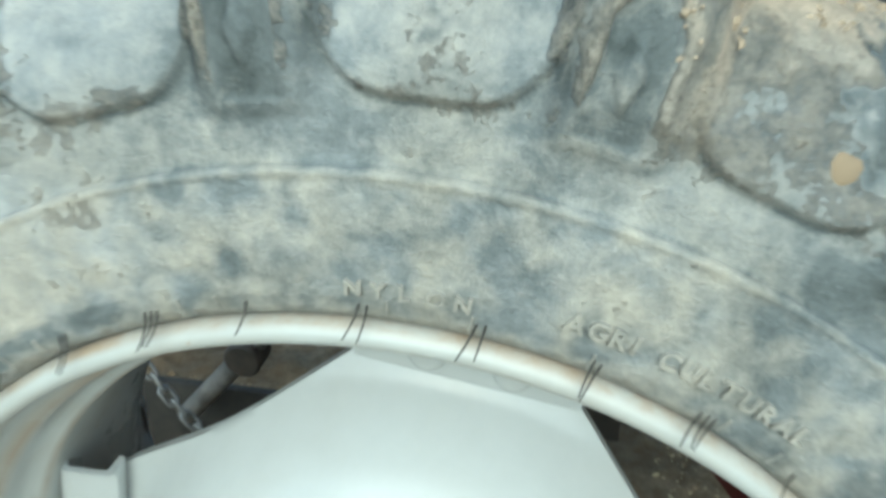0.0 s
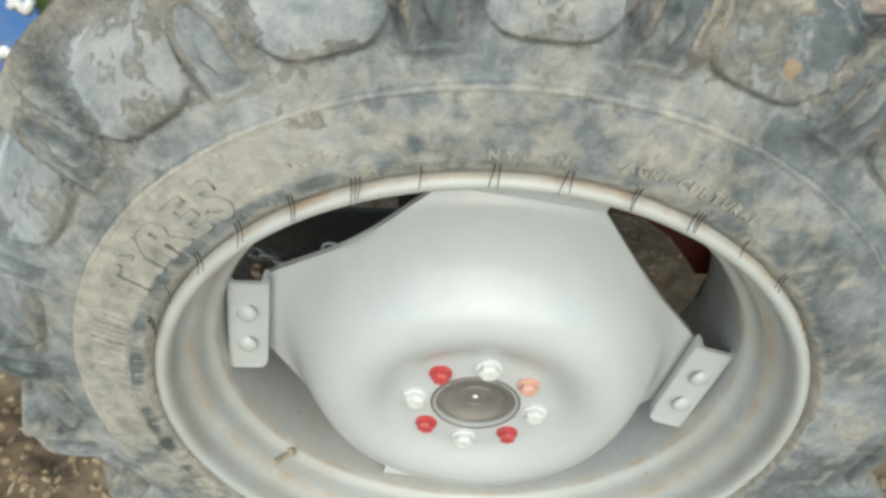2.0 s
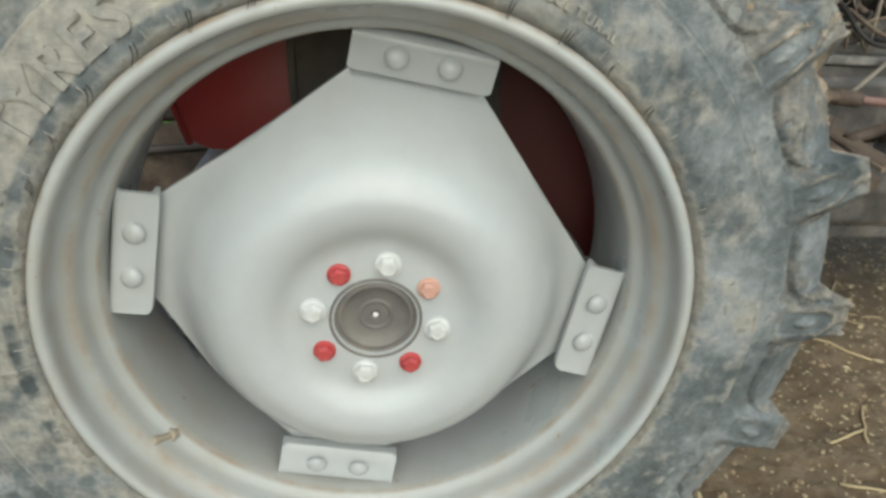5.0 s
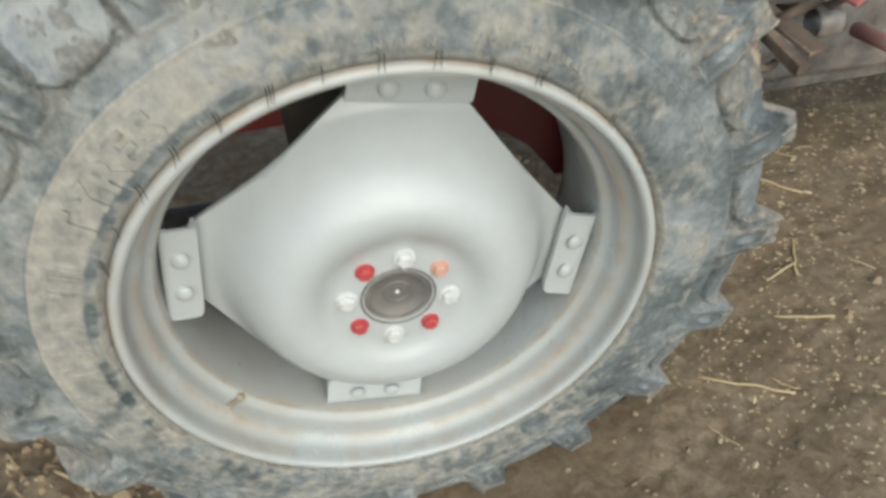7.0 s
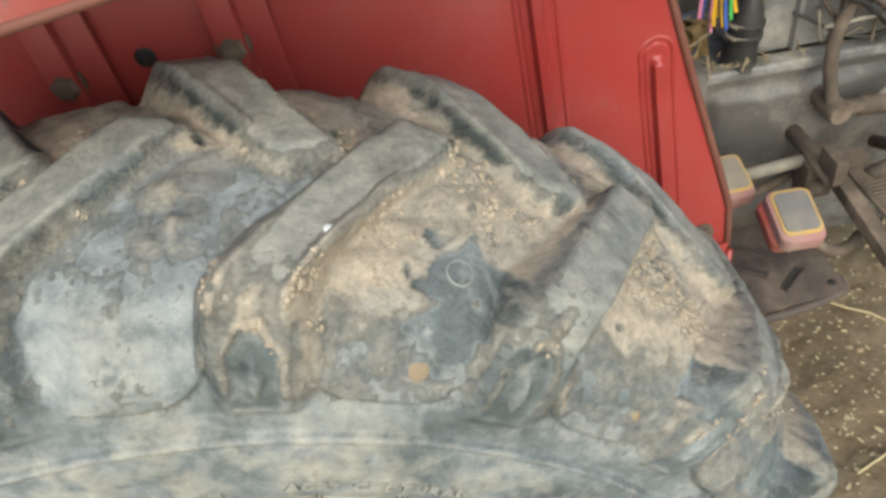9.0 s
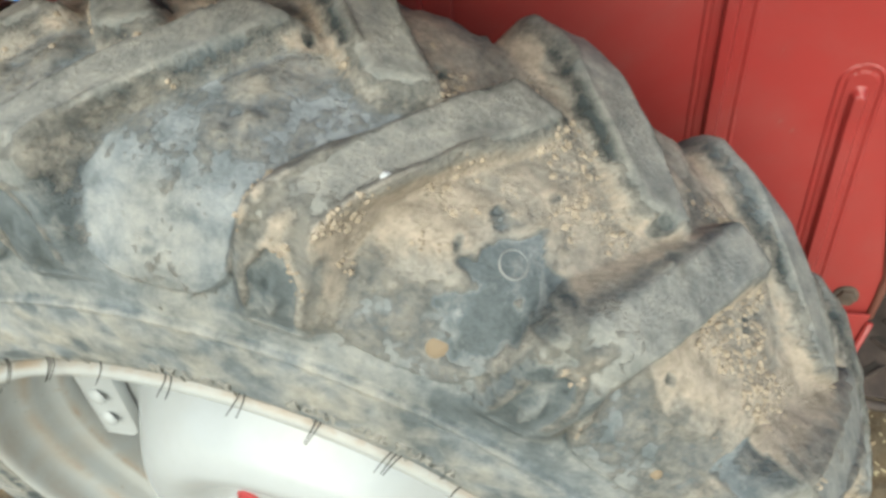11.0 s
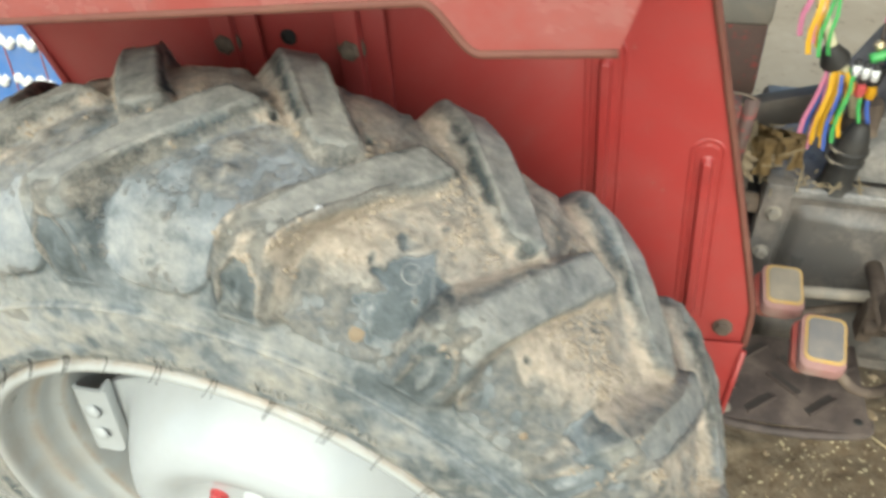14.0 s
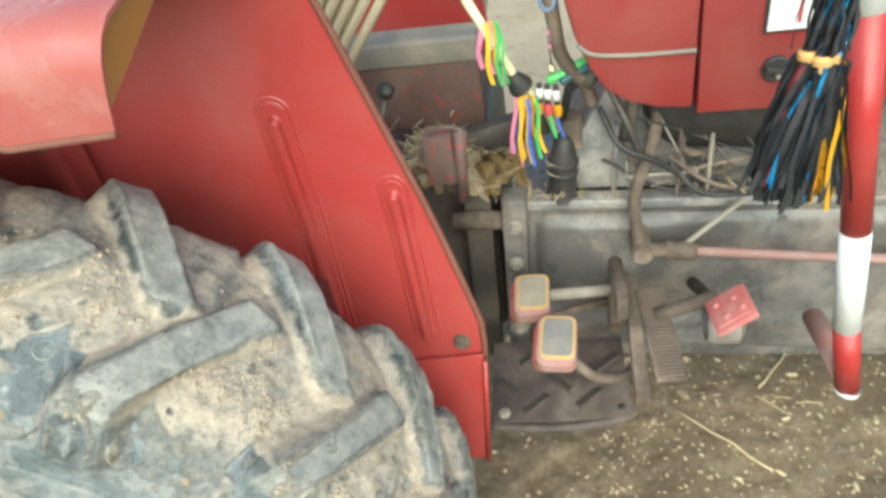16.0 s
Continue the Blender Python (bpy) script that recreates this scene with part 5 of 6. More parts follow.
part("tool_box", box(0.232, 0.06, 0.14, 0.006, 2, Matrix.Translation((0.508, 0.83, 0.925))), BOX_RUST, TRACTOR, "dark dirty steel box")
part("box_lid", box(0.24, 0.068, 0.05, 0.014, 3, Matrix.Translation((0.508, 0.828, 1.005))), DUSTY_STEEL, TRACTOR)
part("step_bar", box(0.24, 0.03, 0.05, 0.006, 2, pose(0.62, 0.72, 0.87, 0, -16, 0)), IRON_DARK, TRACTOR)
part("hinge_block", joined(box(0.05, 0.05, 0.09, 0.008, 2, Matrix.Translation((0.562, 0.63, 0.9))), tube([(0.59, 0.61, 0.82), (0.6, 0.62, 0.95)], 0.011, 10)), BOX_RUST, TRACTOR, "rusty brown linkage block with red paint left")
part("wire_loop", tube([(0.575 + 0.03 * math.cos(t / 4), 0.62, 0.945 + 0.013 * math.sin(t / 4)) for t in range(26)], 0.0025, 6), RUST, TRACTOR)
part("far_fender", slab([(0.3, 0.5), (0.6, 0.5), (0.62, 0.8), (0.56, 1.3), (0.2, 1.35)], 0.004, 0, Matrix.Translation((0, 1.2, 0))), RED, TRACTOR, "red mudguard of the other side")
SEAT_BACK = part("seat_back", box(0.2, 0.03, 0.4, 0.012, 2, pose(0.425, 0.652, 1.24, 0, 37.3, 0)), SEAT, TRACTOR, "tan seat cover with narrow sewn pleats")
for k in range(10):
    x, z = 0.447 - 0.0152 * k, 1.077 + 0.0116 * k
    part("pleat", tube([(x - 0.01, 0.636, z - 0.013), (x, 0.63, z), (x + 0.107, 0.63, z + 0.14), (x + 0.21, 0.632, z + 0.276)], 0.0078, 8), SEAT, SEAT_BACK)

# rear linkage behind the wheel
part("lift_arm", tube([(-0.25, 0.62, 0.64), (-0.41, 0.66, 0.44), (-0.59, 0.7, 0.24)], 0.02, 12), CAST, TRACTOR, "grey lift arm")
part("arm_knuckle", lathe([(-0.03, 0.0), (-0.03, 0.03), (-0.026, 0.034), (0.026, 0.034), (0.03, 0.03), (0.03, 0.0)], 20), IRON_DARK, TRACTOR, "greasy arm joint", pose(-0.41, 0.65, 0.44))
part("draw_bar", box(0.9, 0.02, 0.3, 0.006, 2, pose(-0.64, 0.76, 0.125, 0, 2, 0)), BLACK, TRACTOR, "dark steel draw bar")
part("hitch_plate", box(0.55, 0.02, 0.2, 0.006, 2, Matrix.Translation((-0.62, 0.92, 0.46))), RUST, TRACTOR, "tan dusty steel hitch plate")
part("hitch_casing", joined(box(0.42, 0.16, 0.12, 0.03, 3, Matrix.Translation((-0.62, 1.0, 0.62))), tube([(-0.5, 0.9, 0.58), (-0.5, 0.93, 0.58)], 0.02, 14), tube([(-0.72, 0.9, 0.49), (-0.36, 0.88, 0.52)], 0.011, 10)), IRON_DARK, TRACTOR, "grey cast hitch casing")


def chain_link(l=0.021, w=0.0095, r=0.0034):
    """A closed oval of round bar, long along x."""
    ring = []
    for k in range(16):
        a = 2 * math.pi * k / 16
        ring.append((w * math.cos(a) + math.copysign(l - w, math.cos(a)) * (abs(math.cos(a)) > 0.01), w * math.sin(a), 0))
    return tube(ring + ring[:1], r, 6, False)


link_me = bpy.data.meshes.new("chain_link")
b = chain_link()
b.to_mesh(link_me)
b.free()
link_me.materials.append(STEEL)
hang = curve_points([(-0.6, 0.63, 0.4), (-0.555, 0.62, 0.335), (-0.5, 0.615, 0.27), (-0.44, 0.615, 0.24), (-0.38, 0.62, 0.243)], 14)
run = [0.0]
for p, q in zip(hang, hang[1:]):
    run.append(run[-1] + (Vector(q) - Vector(p)).length)
for k in range(int(run[-1] / 0.031)):
    at = Vector([float(np.interp(0.031 * k, run, [p[i] for p in hang])) for i in range(3)])
    ahead = Vector([float(np.interp(0.031 * k + 0.01, run, [p[i] for p in hang])) for i in range(3)])
    q = (ahead - at).to_track_quat("X", "Z")
    part("chain_link", link_me, None, TRACTOR, "", Matrix.Translation(at) @ q.to_matrix().to_4x4() @ Matrix.Rotation(radians(25 + 90 * (k % 2)), 4, "X"))
part("wire_loop", tube(curve_points([(-0.395, 0.62, 0.235), (-0.36, 0.618, 0.25), (-0.338, 0.616, 0.258), (-0.328, 0.612, 0.287), (-0.304, 0.608, 0.292), (-0.287, 0.606, 0.276), (-0.292, 0.61, 0.252), (-0.318, 0.616, 0.246)], 6), 0.0032, 7), WHITE, TRACTOR, "pale bent wire pin")
part("link_stay", tube([(-0.47, 0.625, 0.262), (-0.43, 0.622, 0.245), (-0.36, 0.62, 0.25)], 0.007, 8), BLACK, TRACTOR, "black stay rod")

# striped guard tube
POLE = part("guard_tube", tube([(1.196, 0.435, 0.53), (1.168, 0.435, 0.672)], 0.0195, 18), POLE_RED, TRACTOR, "red and white guard tube")
part("white_band", tube([(1.1685, 0.435, 0.67), (1.143, 0.435, 0.858)], 0.0198, 18), WHITE, POLE, "white painted band")
part("upper_tube", tube([(1.1435, 0.435, 0.856), (1.093, 0.435, 1.17)], 0.0195, 18), POLE_RED, POLE)
part("top_band", tube([(1.0933, 0.435, 1.168), (1.07, 0.435, 1.32)], 0.0198, 18), WHITE, POLE)
part("end_cap", lathe([(-0.006, 0.0), (-0.006, 0.017), (-0.003, 0.0205), (0.006, 0.0205)], 20, "z"), WHITE, POLE, "white end cap", pose(1.197, 0.435, 0.524, 0, 11, 0))
part("foot_stub", tube([(1.193, 0.437, 0.545), (1.19, 0.6, 0.525)], 0.018, 16), PINK, POLE, "dusty pink foot of the tube")


# ---- things hung on the tractor ----
def strip_bunch(name, at, length, count, colours, spread, label, width=0.006, seed=1, top=0.012, single="", steps=5, lean=0.0):
    """A hanging bunch of thin strips, tied at the top; few and wide ones are parts of their own."""
    rnd = random.Random(seed)
    t = thing(name, label, "ribbon" if "ribbon" in name else "tassel", at)
    total, done = sum(max(1, int(count * c[1])) for c in colours), 0
    for mt, share, plabel in colours:
        v, f = [], []
        for _ in range(max(1, int(count * share))):
            done += 1
            a, w = rnd.uniform(0, 6.28), width * rnd.uniform(0.6, 1.2) * (0.55 if share < 0.2 and not single else 1)
            ox, oy = rnd.gauss(0, top * 0.5), rnd.gauss(0, top * 0.4)
            dx, dy, l = rnd.gauss(lean, spread), rnd.gauss(0, spread * 0.6), length * rnd.uniform(0.72, 1.05)
            if single:
                a, ox = 0.4 * math.sin(a), top * (2 * (done - 0.5) / total - 1) + rnd.gauss(0, 0.0015)
                dx = 0.4 * ox + rnd.gauss(0, 0.3 * spread)
            c, s = math.cos(a) * w / 2, math.sin(a) * w / 2
            b0 = len(v)
            for k in range(steps + 1):
                q = k / steps
                e = q ** 0.7
                cx, cy, cz = ox + dx * e + 0.003 * math.sin(7 * q + a), oy + dy * e + 0.003 * math.cos(6 * q + a), -l * q
                v += [(cx - c, cy - s, cz), (cx + c, cy + s, cz)]
                if k:
                    i = b0 + 2 * k
                    f.append((i - 2, i - 1, i + 1, i))
            if single:
                part(single, mesh(single, v, f, False), mt, t, plabel)
                v, f = [], []
        if v:
            tagged(part("tinsel", mesh("tinsel", v, f, False), mt, t, plabel), kind="stuff")
    return t


def tie(parent, r, h, mt, dz=0.0):
    part("binding", lathe([(-h / 2, r * 0.8), (-h / 2 + 0.003, r), (h / 2 - 0.003, r), (h / 2, r * 0.7)], 14, "z"), mt, parent, "", Matrix.Translation((0, 0, dz)))


for k, (x, y, z, hue) in enumerate(((0.973, 0.245, 1.213, 0), (0.982, 0.237, 1.211, 1), (0.991, 0.243, 1.21, 2))):
    cols = [(TINSEL_BLACK, (0.9, 0.8, 0.4)[hue], "black strands"), ((TINSEL_RED, TINSEL_BLUE, TINSEL_GOLD)[hue], (0.08, 0.12, 0.3)[hue], ("dark red strands", "bright blue strands", "golden yellow strands")[hue])]
    t = strip_bunch("tassel", (x, y, z), 0.145, 200, cols, 0.0095, "black tinsel tassel with coloured strands hanging beside the tube", 0.0062, 5 + k, 0.01, "", 8, (-0.012, -0.004, 0.01)[k])
    tagged(t, group="tassels beside the guard tube")
    tie(t, 0.0095, 0.016, ORANGE_TIE)
    part("cord", tube(curve_points([(0, 0, 0), (0.012, 0.02, 0.075), (0.07, 0.12, 0.1), (1.075 - x, 0.416 - y, 0.085)], 6), 0.0022, 6), TINSEL_BLUE, t, "blue tying cord")
    b0 = strip_bunch("tassel", (x + 0.004, y, z + 0.075), 0.075, 60, [(TINSEL_BLACK, 0.85, "black strands"), (TINSEL_BLUE, 0.15, "bright blue strands")], 0.004, "upper bunch of black and blue tinsel beside the tube", 0.004, 25 + k, 0.008)
    tagged(b0, category="tassel", group="tassels beside the guard tube")
strip_bunch("ribbon_bunch", (0.661, 0.65, 1.11), 0.1, 7, [(RIB_PINK, 0.43, "pink ribbon"), (RIB_YELLOW, 0.29, "orange ribbon"), (RIB_GREEN, 0.29, "green ribbon")], 0.007, "pink, orange and green ribbons tied to the gear lever", 0.007, 3, 0.015, "ribbon_strip")
strip_bunch("ribbon_bunch", (0.707, 0.645, 0.985), 0.125, 18, [(RIB_PINK, 0.17, "pink ribbon"), (RIB_BLUE, 0.06, "blue ribbon"), (RIB_YELLOW, 0.28, "orange yellow ribbon"), (RIB_BLUE, 0.06, "blue ribbon"), (RIB_YELLOW, 0.23, "orange yellow ribbon"), (RIB_GREEN, 0.17, "bright green ribbon")], 0.013, "yellow, pink, green and blue ribbons tied to the gear lever", 0.0048, 4, 0.019, "ribbon_strip")


def toggles():
    """Three short white and orange beads on black cords, with a twist of green and blue ribbon."""
    t = thing("bead_charm", "white and orange bead charm hanging from the gear lever", "charm", (0.742, 0.655, 0.99))
    for k in range(3):
        x, z = 0.0125 * (k - 1), -0.003 * k
        part("cord", tube([(x, 0, 0.012 + z), (x * 1.1, -0.003, -0.03 + z)], 0.0045, 8), BLACK, t, "black cord")
        part("white_bead", tube([(x, -0.001, 0.004 + z), (x * 1.05, -0.002, -0.012 + z)], 0.0055, 10), WHITE, t, "white bead")
        part("orange_bead", lathe([(-0.012, 0.0), (-0.009, 0.006), (0, 0.0078), (0.009, 0.006), (0.012, 0)], 12, "z"), (ORANGE, BOLT_RED, TINSEL_GOLD)[k], t, "orange bead", Matrix.Translation((x * 1.15, -0.004, -0.03 + z)))
    part("ribbon_twist", tube(curve_points([(0.0, 0.0, 0.014), (0.025, 0.004, 0.022), (0.05, 0.012, 0.032), (0.075, 0.02, 0.04)], 4), 0.0075, 6), RIB_GREEN, t, "green ribbon")
    part("ribbon_twist", tube(curve_points([(0.02, -0.004, 0.012), (0.045, 0.004, 0.021), (0.075, 0.014, 0.03)], 4), 0.007, 6), RIB_DARK, t, "dark blue-green ribbon")
    for k in range(2):
        part("ribbon_tail", tube(curve_points([(0.002 + 0.01 * k, -0.006, -0.04), (0.004 + 0.011 * k, -0.008, -0.06), (0.01 + 0.012 * k, -0.01, -0.082)], 4), 0.003, 6), (RIB_GREEN, RIB_BLUE)[k], t, "loose ribbon end")


toggles()


def key_charm():
    """A blue snap ring with a pink thread and a small brass bell."""
    t = thing("key_charm", "blue snap ring with pink thread and a small bell", "charm", (0.749, 0.66, 1.13))
    ring = [(0.011 * math.cos(k * 0.5236), 0.0, 0.016 * math.sin(k * 0.5236)) for k in range(13)]
    part("snap_ring", tube(ring, 0.0034, 8), SNAP_BLUE, t, "blue plastic snap ring")
    part("thread", tube(curve_points([(0, 0, -0.016), (0.002, -0.002, -0.04), (-0.001, 0, -0.06), (0.001, 0, -0.1)], 5), 0.0016, 6), RUST, t)
    for k in range(3):
        part("pink_knot", lathe([(-0.0045, 0.0), (-0.003, 0.0032), (0.003, 0.0036), (0.0045, 0.0)], 10, "z"), RIB_PINK, t, "pink thread knot", Matrix.Translation((0.003 * (k % 2), 0, -0.05 - 0.011 * k)))
    part("bell", lathe([(-0.008, 0.0), (-0.0065, 0.0045), (0, 0.008), (0.0065, 0.0045), (0.008, 0.0)], 16, "z"), BRASS, t, "small pale brass bell", Matrix.Translation((0.001, 0, -0.108)))


key_charm()


def crumple(name, at, size, seed, mat, label, category):
    bm = bmesh.new()
    bmesh.ops.create_icosphere(bm, subdivisions=4, radius=1)
    co = np.array([v.co[:] for v in bm.verts])
    d = 0.4 + 1.25 * np.abs(2 * vnoise(co + 5, 3.0, seed, 4) - 1) ** 0.6
    for v, k in zip(bm.verts, d):
        v.co = Vector((v.co.x * size[0], v.co.y * size[1], v.co.z * size[2])) * float(k)
    for f in bm.faces:
        f.smooth = True
    ob = part(name, bm, mat, None, label, Matrix.Translation(at))
    return tagged(ob, category=category)


def rag():
    """A bundle of crumpled cloth strips."""
    rnd = random.Random(31)
    t = thing("rag", "crumpled dirty yellow rag stuffed beside the gearbox", "rag", (0.652, 0.66, 0.86))
    for k in range(15):
        x, y, w = rnd.uniform(-0.035, 0.035), rnd.uniform(-0.02, 0.02), rnd.uniform(0.012, 0.022)
        dx, l, ph = rnd.uniform(-0.025, 0.03), rnd.uniform(0.04, 0.085), rnd.uniform(0, 6)
        bm, rows = bmesh.new(), []
        for i in range(9):
            q = i / 8
            cx, cy, cz = x + dx * q + 0.006 * math.sin(5 * q + ph), y - 0.02 * math.sin(3.1 * q) + 0.005 * math.cos(7 * q + ph), 0.035 * math.sin(2.5 * q) - l * q * q
            c, s = math.cos(0.6 * math.sin(4 * q + ph)) * w / 2, math.sin(0.9 * math.sin(4 * q + ph)) * w / 2
            rows.append([bm.verts.new((cx - c, cy - s, cz)), bm.verts.new((cx, cy - 0.004, cz + 0.002)), bm.verts.new((cx + c, cy + s, cz))])
        for p, q in zip(rows, rows[1:]):
            bm.faces.new((p[0], p[1], q[1], q[0])), bm.faces.new((p[1], p[2], q[2], q[1]))
        bmesh.ops.solidify(bm, geom=bm.faces[:], thickness=0.0016)
        for f in bm.faces:
            f.smooth = True
        part("cloth_fold", bm, RAG, t)


rag()
crumple("caked_dirt", (0.6, 0.7, 0.82), (0.07, 0.06, 0.035), 12, SOILCAKE, "caked dirt and chaff on the casing", "dirt")
crumple("caked_dirt", (0.54, 0.715, 0.835), (0.075, 0.05, 0.05), 14, SOILCAKE, "caked dirt and chaff behind the linkage block", "dirt")


def litter(n, centre, spread, seed, label):
    """Short broken stalks lying in a heap, as one object."""
    rnd = random.Random(seed)
    v, f = [], []
    for _ in range(n):
        p = Vector((rnd.gauss(centre[0], spread[0]), rnd.gauss(centre[1], spread[1]), centre[2] + abs(rnd.gauss(0, spread[2]))))
        d = Vector((rnd.gauss(0, 1), rnd.gauss(0, 1), rnd.gauss(0, 0.35))).normalized() * rnd.uniform(0.006, 0.022)
        s, b0 = d.cross(Vector((0, 0, 1))).normalized() * rnd.uniform(0.0006, 0.0016), len(v)
        u = Vector((0, 0, s.length))
        v += [p - d - s, p - d + s, p - d + u, p + d - s, p + d + s, p + d + u]
        f += [tuple(b0 + k for k in q) for q in ((0, 2, 1), (3, 4, 5), (0, 1, 4, 3), (1, 2, 5, 4), (2, 0, 3, 5))]
    ob = part("straw_litter", mesh("straw_litter", v, f, False), STRAW_DULL, None, label)
    return tagged(ob, category="straw", kind="stuff")


litter(150, (0.615, 0.69, 0.845), (0.035, 0.03, 0.012), 3, "broken straw and chaff caught beside the gearbox")
litter(110, (0.545, 0.69, 0.88), (0.03, 0.025, 0.012), 6, "broken straw caught behind the linkage block")
litter(70, (1.02, 0.66, 0.8), (0.07, 0.02, 0.014), 4, "broken straw lying on the gearbox ledge")
litter(45, (0.72, 0.66, 0.785), (0.05, 0.012, 0.004), 5, "bits of chaff on the gearbox flange")
YARD = part("pavement", box(5.0, 5.6, 0.05, 0.01, 1, Matrix.Translation((2.9, 4.3, 0.045))), PALE, None, "pale dry beige yard beyond the tractor")
tagged(YARD, category="pavement", kind="structure")

# ---- wagon behind the wheel ----
WAGON = thing("farm_wagon", "low farm wagon with worn wooden deck and painted rail", "wagon", (-1.7, 0.3, 0))


def wpart(name, bm, mat, parent=None, label=""):
    ob = part(name, bm, mat, parent or WAGON, label)
    if parent is None:
        ob.matrix_parent_inverse = WAGON.matrix_basis.inverted()
    return ob


wpart("deck", box(0.9, 1.3, 0.03, 0.006, 2, Matrix.Translation((-1.75, 0.22, 0.372))), DECKWOOD, None, "worn dusty wooden deck")
wpart("deck_edge", box(0.012, 1.3, 0.036, 0.004, 2, Matrix.Translation((-1.296, 0.22, 0.37))), PINK, None, "faded red steel edge")
# black strip paints the dark of the open gap between deck and rail
wpart("under_frame", box(0.02, 1.3, 0.075, 0.004, 2, Matrix.Translation((-1.33, 0.22, 0.316))), BLACK, None, "black strip standing in for the shaded gap under the deck")
wpart("side_rail", box(0.03, 1.5, 0.125, 0.006, 2, Matrix.Translation((-1.27, 0.2, 0.225))), RAILPAINT, None, "scuffed steel rail with blue paint left")
wpart("lower_plate", slab([(-0.6, 0.0), (0.9, 0.0), (0.9, 0.1), (0.55, 0.1), (0.5, 0.05), (0.42, 0.05), (0.38, 0.1), (0.2, 0.1), (0.15, 0.04), (-0.1, 0.04), (-0.15, 0.1), (-0.6, 0.1)], 0.01, 0, pose(-1.248, 0.1, 0.068, 0, 0, 90)), DUST, None, "tan steel plate with cut-outs")
wpart("cross_bar", box(0.9, 0.05, 0.06, 0.006, 2, Matrix.Translation((-1.72, 0.89, 0.405))), RED_WORN, None, "worn red cross bar")
wpart("front_post", box(0.05, 0.05, 0.5, 0.006, 2, pose(-1.78, 0.87, 0.62, 0, 14, 0)), RED_WORN)
wpart("front_bar", tube([(-1.95, 0.8, 0.47), (-1.7, 0.9, 0.52)], 0.03, 12), RED_WORN)
b = lathe([(-0.06, 0), (-0.06, 0.09), (-0.05, 0.1), (0.05, 0.1), (0.06, 0.09), (0.06, 0)], 24, "x")
bmesh.ops.transform(b, matrix=pose(-1.95, 0.7, 0.5), verts=b.verts)
wpart("drum", b, BLUE, None, "blue painted drum end")
BOARD = wpart("painted_board", box(0.62, 0.012, 0.62, 0.004, 2, Matrix.Translation((-1.27, 0.955, 0.7))), BLUE, None, "blue board with white painted strokes")
rnd = random.Random(4)
for r in range(5):
    for c in range(8):
        x, z, s = -1.53 + 0.074 * c + rnd.uniform(-0.01, 0.01), 0.44 + 0.12 * r + rnd.uniform(-0.01, 0.01), rnd.uniform(0.6, 1.1)
        pts = curve_points([(x, 0.9475, z), (x + 0.02 * s, 0.9475, z + 0.028 * s), (x + 0.035 * s, 0.9475, z - 0.012 * s), (x + 0.05, 0.9475, z + 0.02 * s)], 4)
        if r == 0:
            pts = [Vector((x, 0.9475, z)), Vector((x + 0.008, 0.9475, z + 0.045))]
        wpart("painted_stroke", tube(pts, 0.0105, 6), WHITE, BOARD, "")
    wpart("red_line", box(0.004, 0.002, 0.5, 0.0006, 1, pose(-1.5 + 0.11 * r, 0.9478, 0.68, 0, 12, 0)), RED_FADED, BOARD)
wpart("tow_pipe", tube([(-1.4, 1.1, 0.86), (-0.5, 0.98, 0.88)], 0.022, 14), PINK, None, "faded pink steel pipe")

# ---- litter on the ground ----
GZ = {}


def ground_z(x, y):
    if "tree" not in GZ:
        from mathutils.bvhtree import BVHTree
        GZ["tree"] = BVHTree.FromObject(GROUND, bpy.context.evaluated_depsgraph_get())
    hit = GZ["tree"].ray_cast(Vector((x, y, 3)), Vector((0, 0, -1)))
    return hit[0].z if hit[0] else 0.0


bpy.context.view_layer.update()


def scatter(name, n, area, size, mat, label, seed, flat=0.35, long=1.6, ok=lambda x, y: True):
    """Many small crumbs lying on the soil, as one object."""
    rnd = random.Random(seed)
    v, f = [], []
    while n > 0:
        x, y = rnd.uniform(*area[0]), rnd.uniform(*area[1])
        n -= 1
        if not ok(x, y):
            continue
        s = size * rnd.uniform(0.4, 1.0) * (2.2 if rnd.random() < 0.04 else 1)
        z, a, l = ground_z(x, y), rnd.uniform(0, 6.28), rnd.uniform(1, long)
        c, si, b0 = math.cos(a), math.sin(a), len(v)
        for px, py, pz in ((-1, 0, 0), (-0.3, -0.8, 0.1), (0.6, -0.7, 0), (1, 0.1, 0.1), (0.4, 0.8, 0), (-0.5, 0.7, 0.1), (-0.3, 0.1, 1), (0.45, -0.05, 0.9)):
            qx, qy, qz = px * s * l * rnd.uniform(0.75, 1.2), py * s * rnd.uniform(0.75, 1.2), pz * s * 2 * flat
            v.append((x + qx * c - qy * si, y + qx * si + qy * c, z + qz - 0.15 * s * flat))
        f += [tuple(b0 + i for i in t) for t in ((0, 1, 6), (1, 2, 7), (1, 7, 6), (2, 3, 7), (3, 4, 7), (4, 6, 7), (4, 5, 6), (5, 0, 6))]
    ob = part(name, mesh(name, v, f, False), mat, None, label)
    return tagged(ob, category=name.replace("_", " "), kind="stuff")


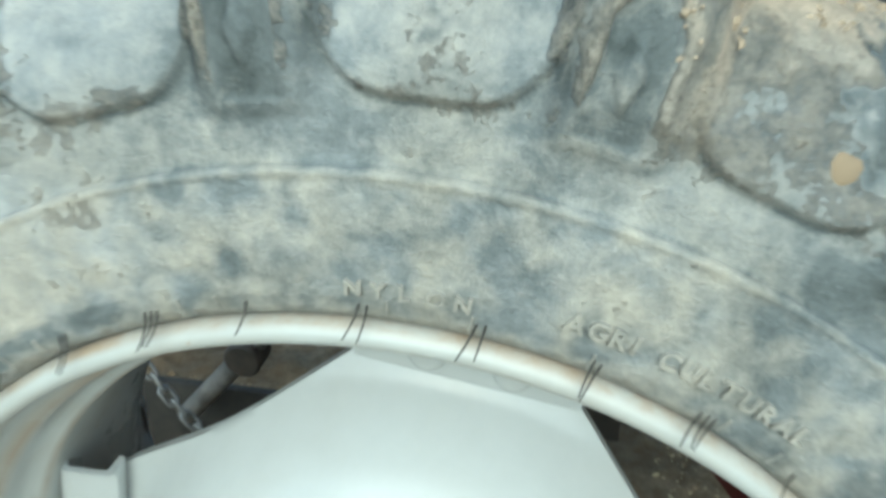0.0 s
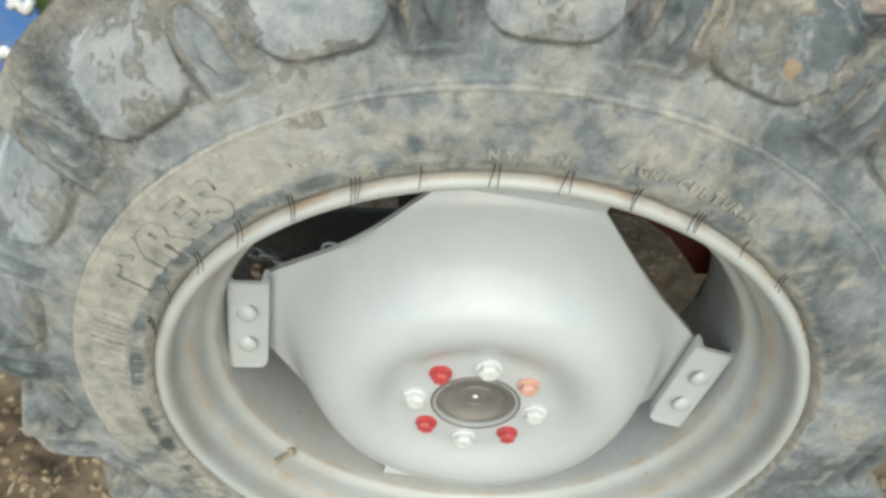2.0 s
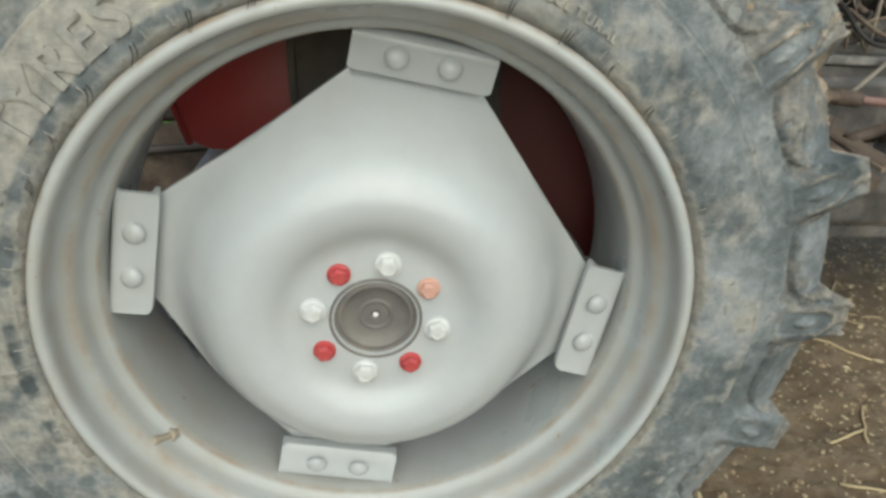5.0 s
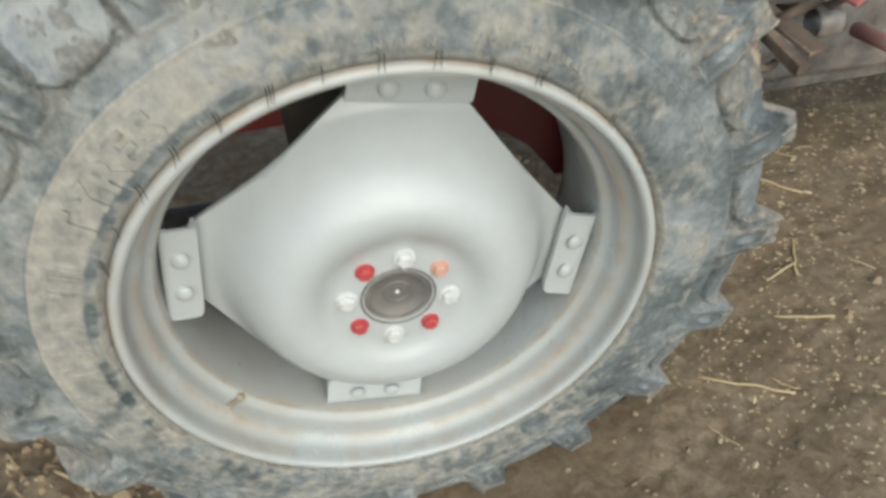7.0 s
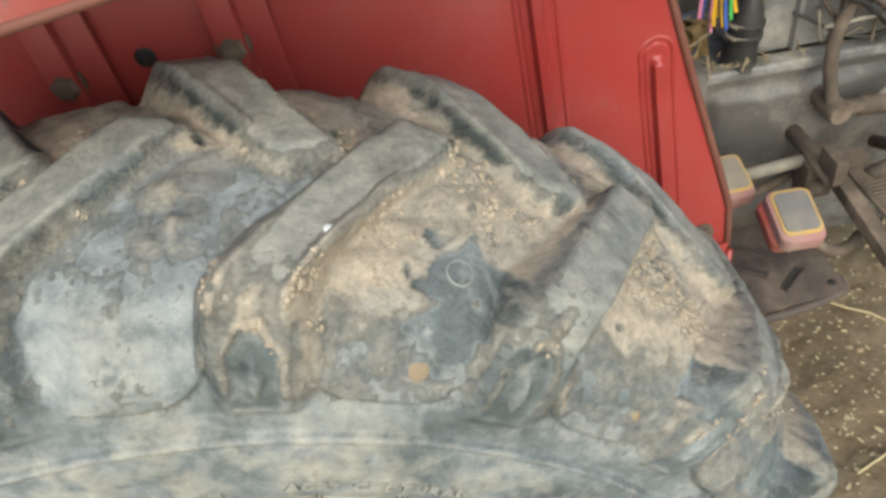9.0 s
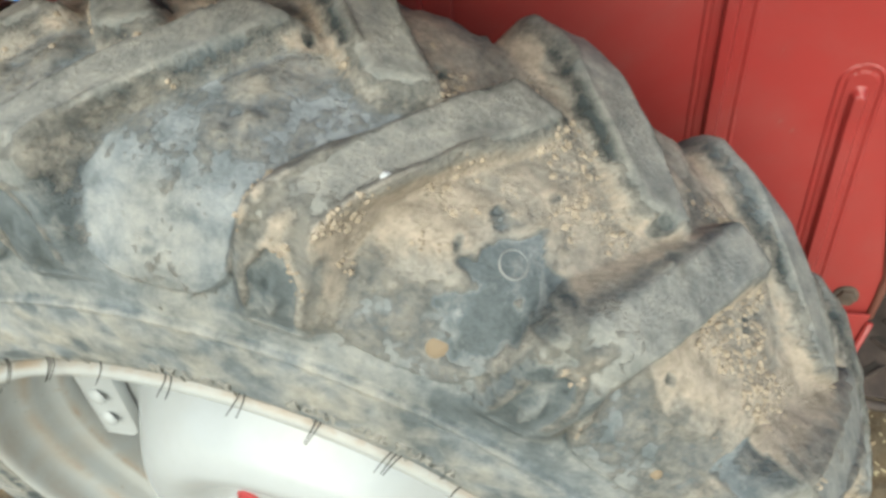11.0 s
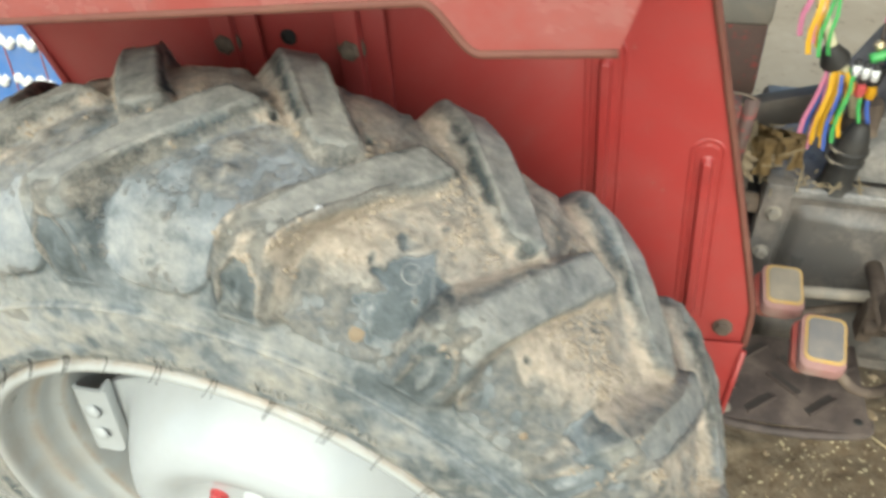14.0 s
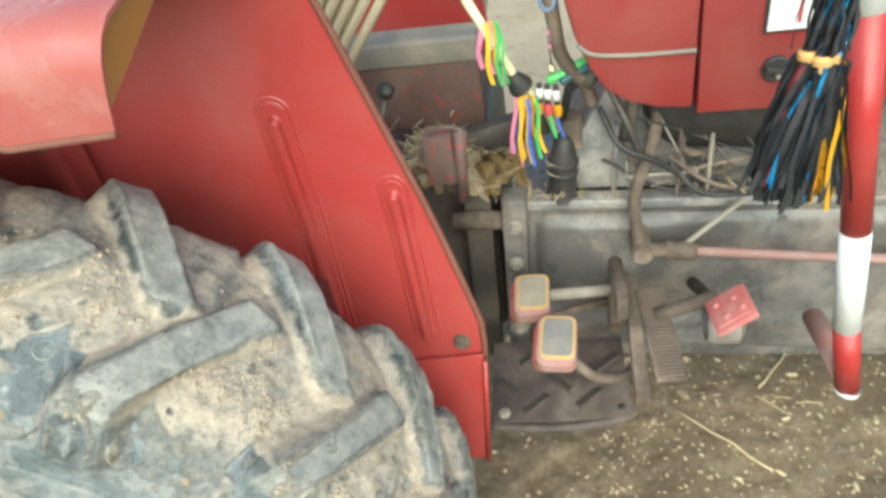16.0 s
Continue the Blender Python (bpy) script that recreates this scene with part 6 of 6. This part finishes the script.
free = lambda x, y: not (-0.25 < x < 0.25 and -0.05 < y < 0.33)
scatter("chaff", 5200, ((0.35, 1.9), (-0.3, 1.9)), 0.0042, CHAFF, "pale chaff and husks strewn on the soil", 1, 0.3, 2.0, lambda x, y: free(x, y) and vnoise(np.array([[x, y, 0.0]]), 3.0, 44, 2)[0] + 0.15 * (x > 0.8) > 0.47)
scatter("clods", 2600, ((-1.6, -0.2), (-0.5, 1.0)), 0.013, CLOD, "loose brown clods of soil", 2, 0.55, 1.3, free)
scatter("clods", 700, ((0.25, 1.9), (-0.5, 1.6)), 0.009, CLOD, "small crumbs of soil", 3, 0.5, 1.3, free)
scatter("chaff", 500, ((-1.5, -0.25), (-0.4, 0.6)), 0.008, CHAFF, "pale bits of straw and husk", 4, 0.3, 2.4, free)


def straw(x0, y0, x1, y1, r=0.0028):
    pts = [(x0 + (x1 - x0) * k / 5 + 0.004 * math.sin(3 * k), y0 + (y1 - y0) * k / 5, ground_z(x0 + (x1 - x0) * k / 5, y0 + (y1 - y0) * k / 5) + r * 1.4) for k in range(6)]
    ob = part("straw", tube(pts, r, 6), STRAW, None, "dry pale straw stalk lying on the soil")
    tagged(ob, category="straw", group="stalks on the soil")


for s in ((1.0, 0.74, 1.18, 0.58), (1.05, 0.42, 0.98, 0.3), (-0.93, 0.0, -0.82, -0.02), (-0.76, 0.0, -0.66, 0.02), (-0.6, 0.08, -0.57, 0.0), (0.86, 0.2, 0.98, 0.16), (0.62, 0.1, 0.78, 0.0), (-0.7, 0.2, -0.62, 0.16), (1.2, 0.8, 1.32, 0.95), (0.9, 0.3, 1.0, 0.34)):
    straw(*s)
rnd = random.Random(12)
for _ in range(40):
    x, y, a, l = rnd.choice((rnd.uniform(0.5, 1.5), rnd.uniform(-1.2, -0.5))), rnd.uniform(-0.1, 1.0), rnd.uniform(0, 6.28), rnd.uniform(0.03, 0.09)
    straw(x, y, x + l * math.cos(a), y + l * math.sin(a), 0.0014)


def grass(n, area, seed):
    rnd = random.Random(seed)
    v, f = [], []
    for _ in range(n):
        x, y, h, a, b = rnd.uniform(*area[0]), rnd.uniform(*area[1]), rnd.uniform(0.1, 0.35), rnd.uniform(0, 6.28), rnd.uniform(0.02, 0.14)
        w, b0, z = rnd.uniform(0.004, 0.01), len(v), 0.0
        for k in range(4):
            q = k / 3
            cx, cy, cz = x + math.cos(a) * b * q * q, y + math.sin(a) * b * q * q, z + h * q
            ww = w * (1 - 0.85 * q)
            v += [(cx - math.sin(a) * ww, cy + math.cos(a) * ww, cz), (cx + math.sin(a) * ww, cy - math.cos(a) * ww, cz)]
            if k:
                i = b0 + 2 * k
                f.append((i - 2, i - 1, i + 1, i))
    ob = part("grass", mesh("grass", v, f, False), GRASS, None, "green grass and weeds behind the tractor")
    return tagged(ob, category="grass", kind="stuff")


grass(9000, ((-4.5, -0.3), (2.2, 6.0)), 5)
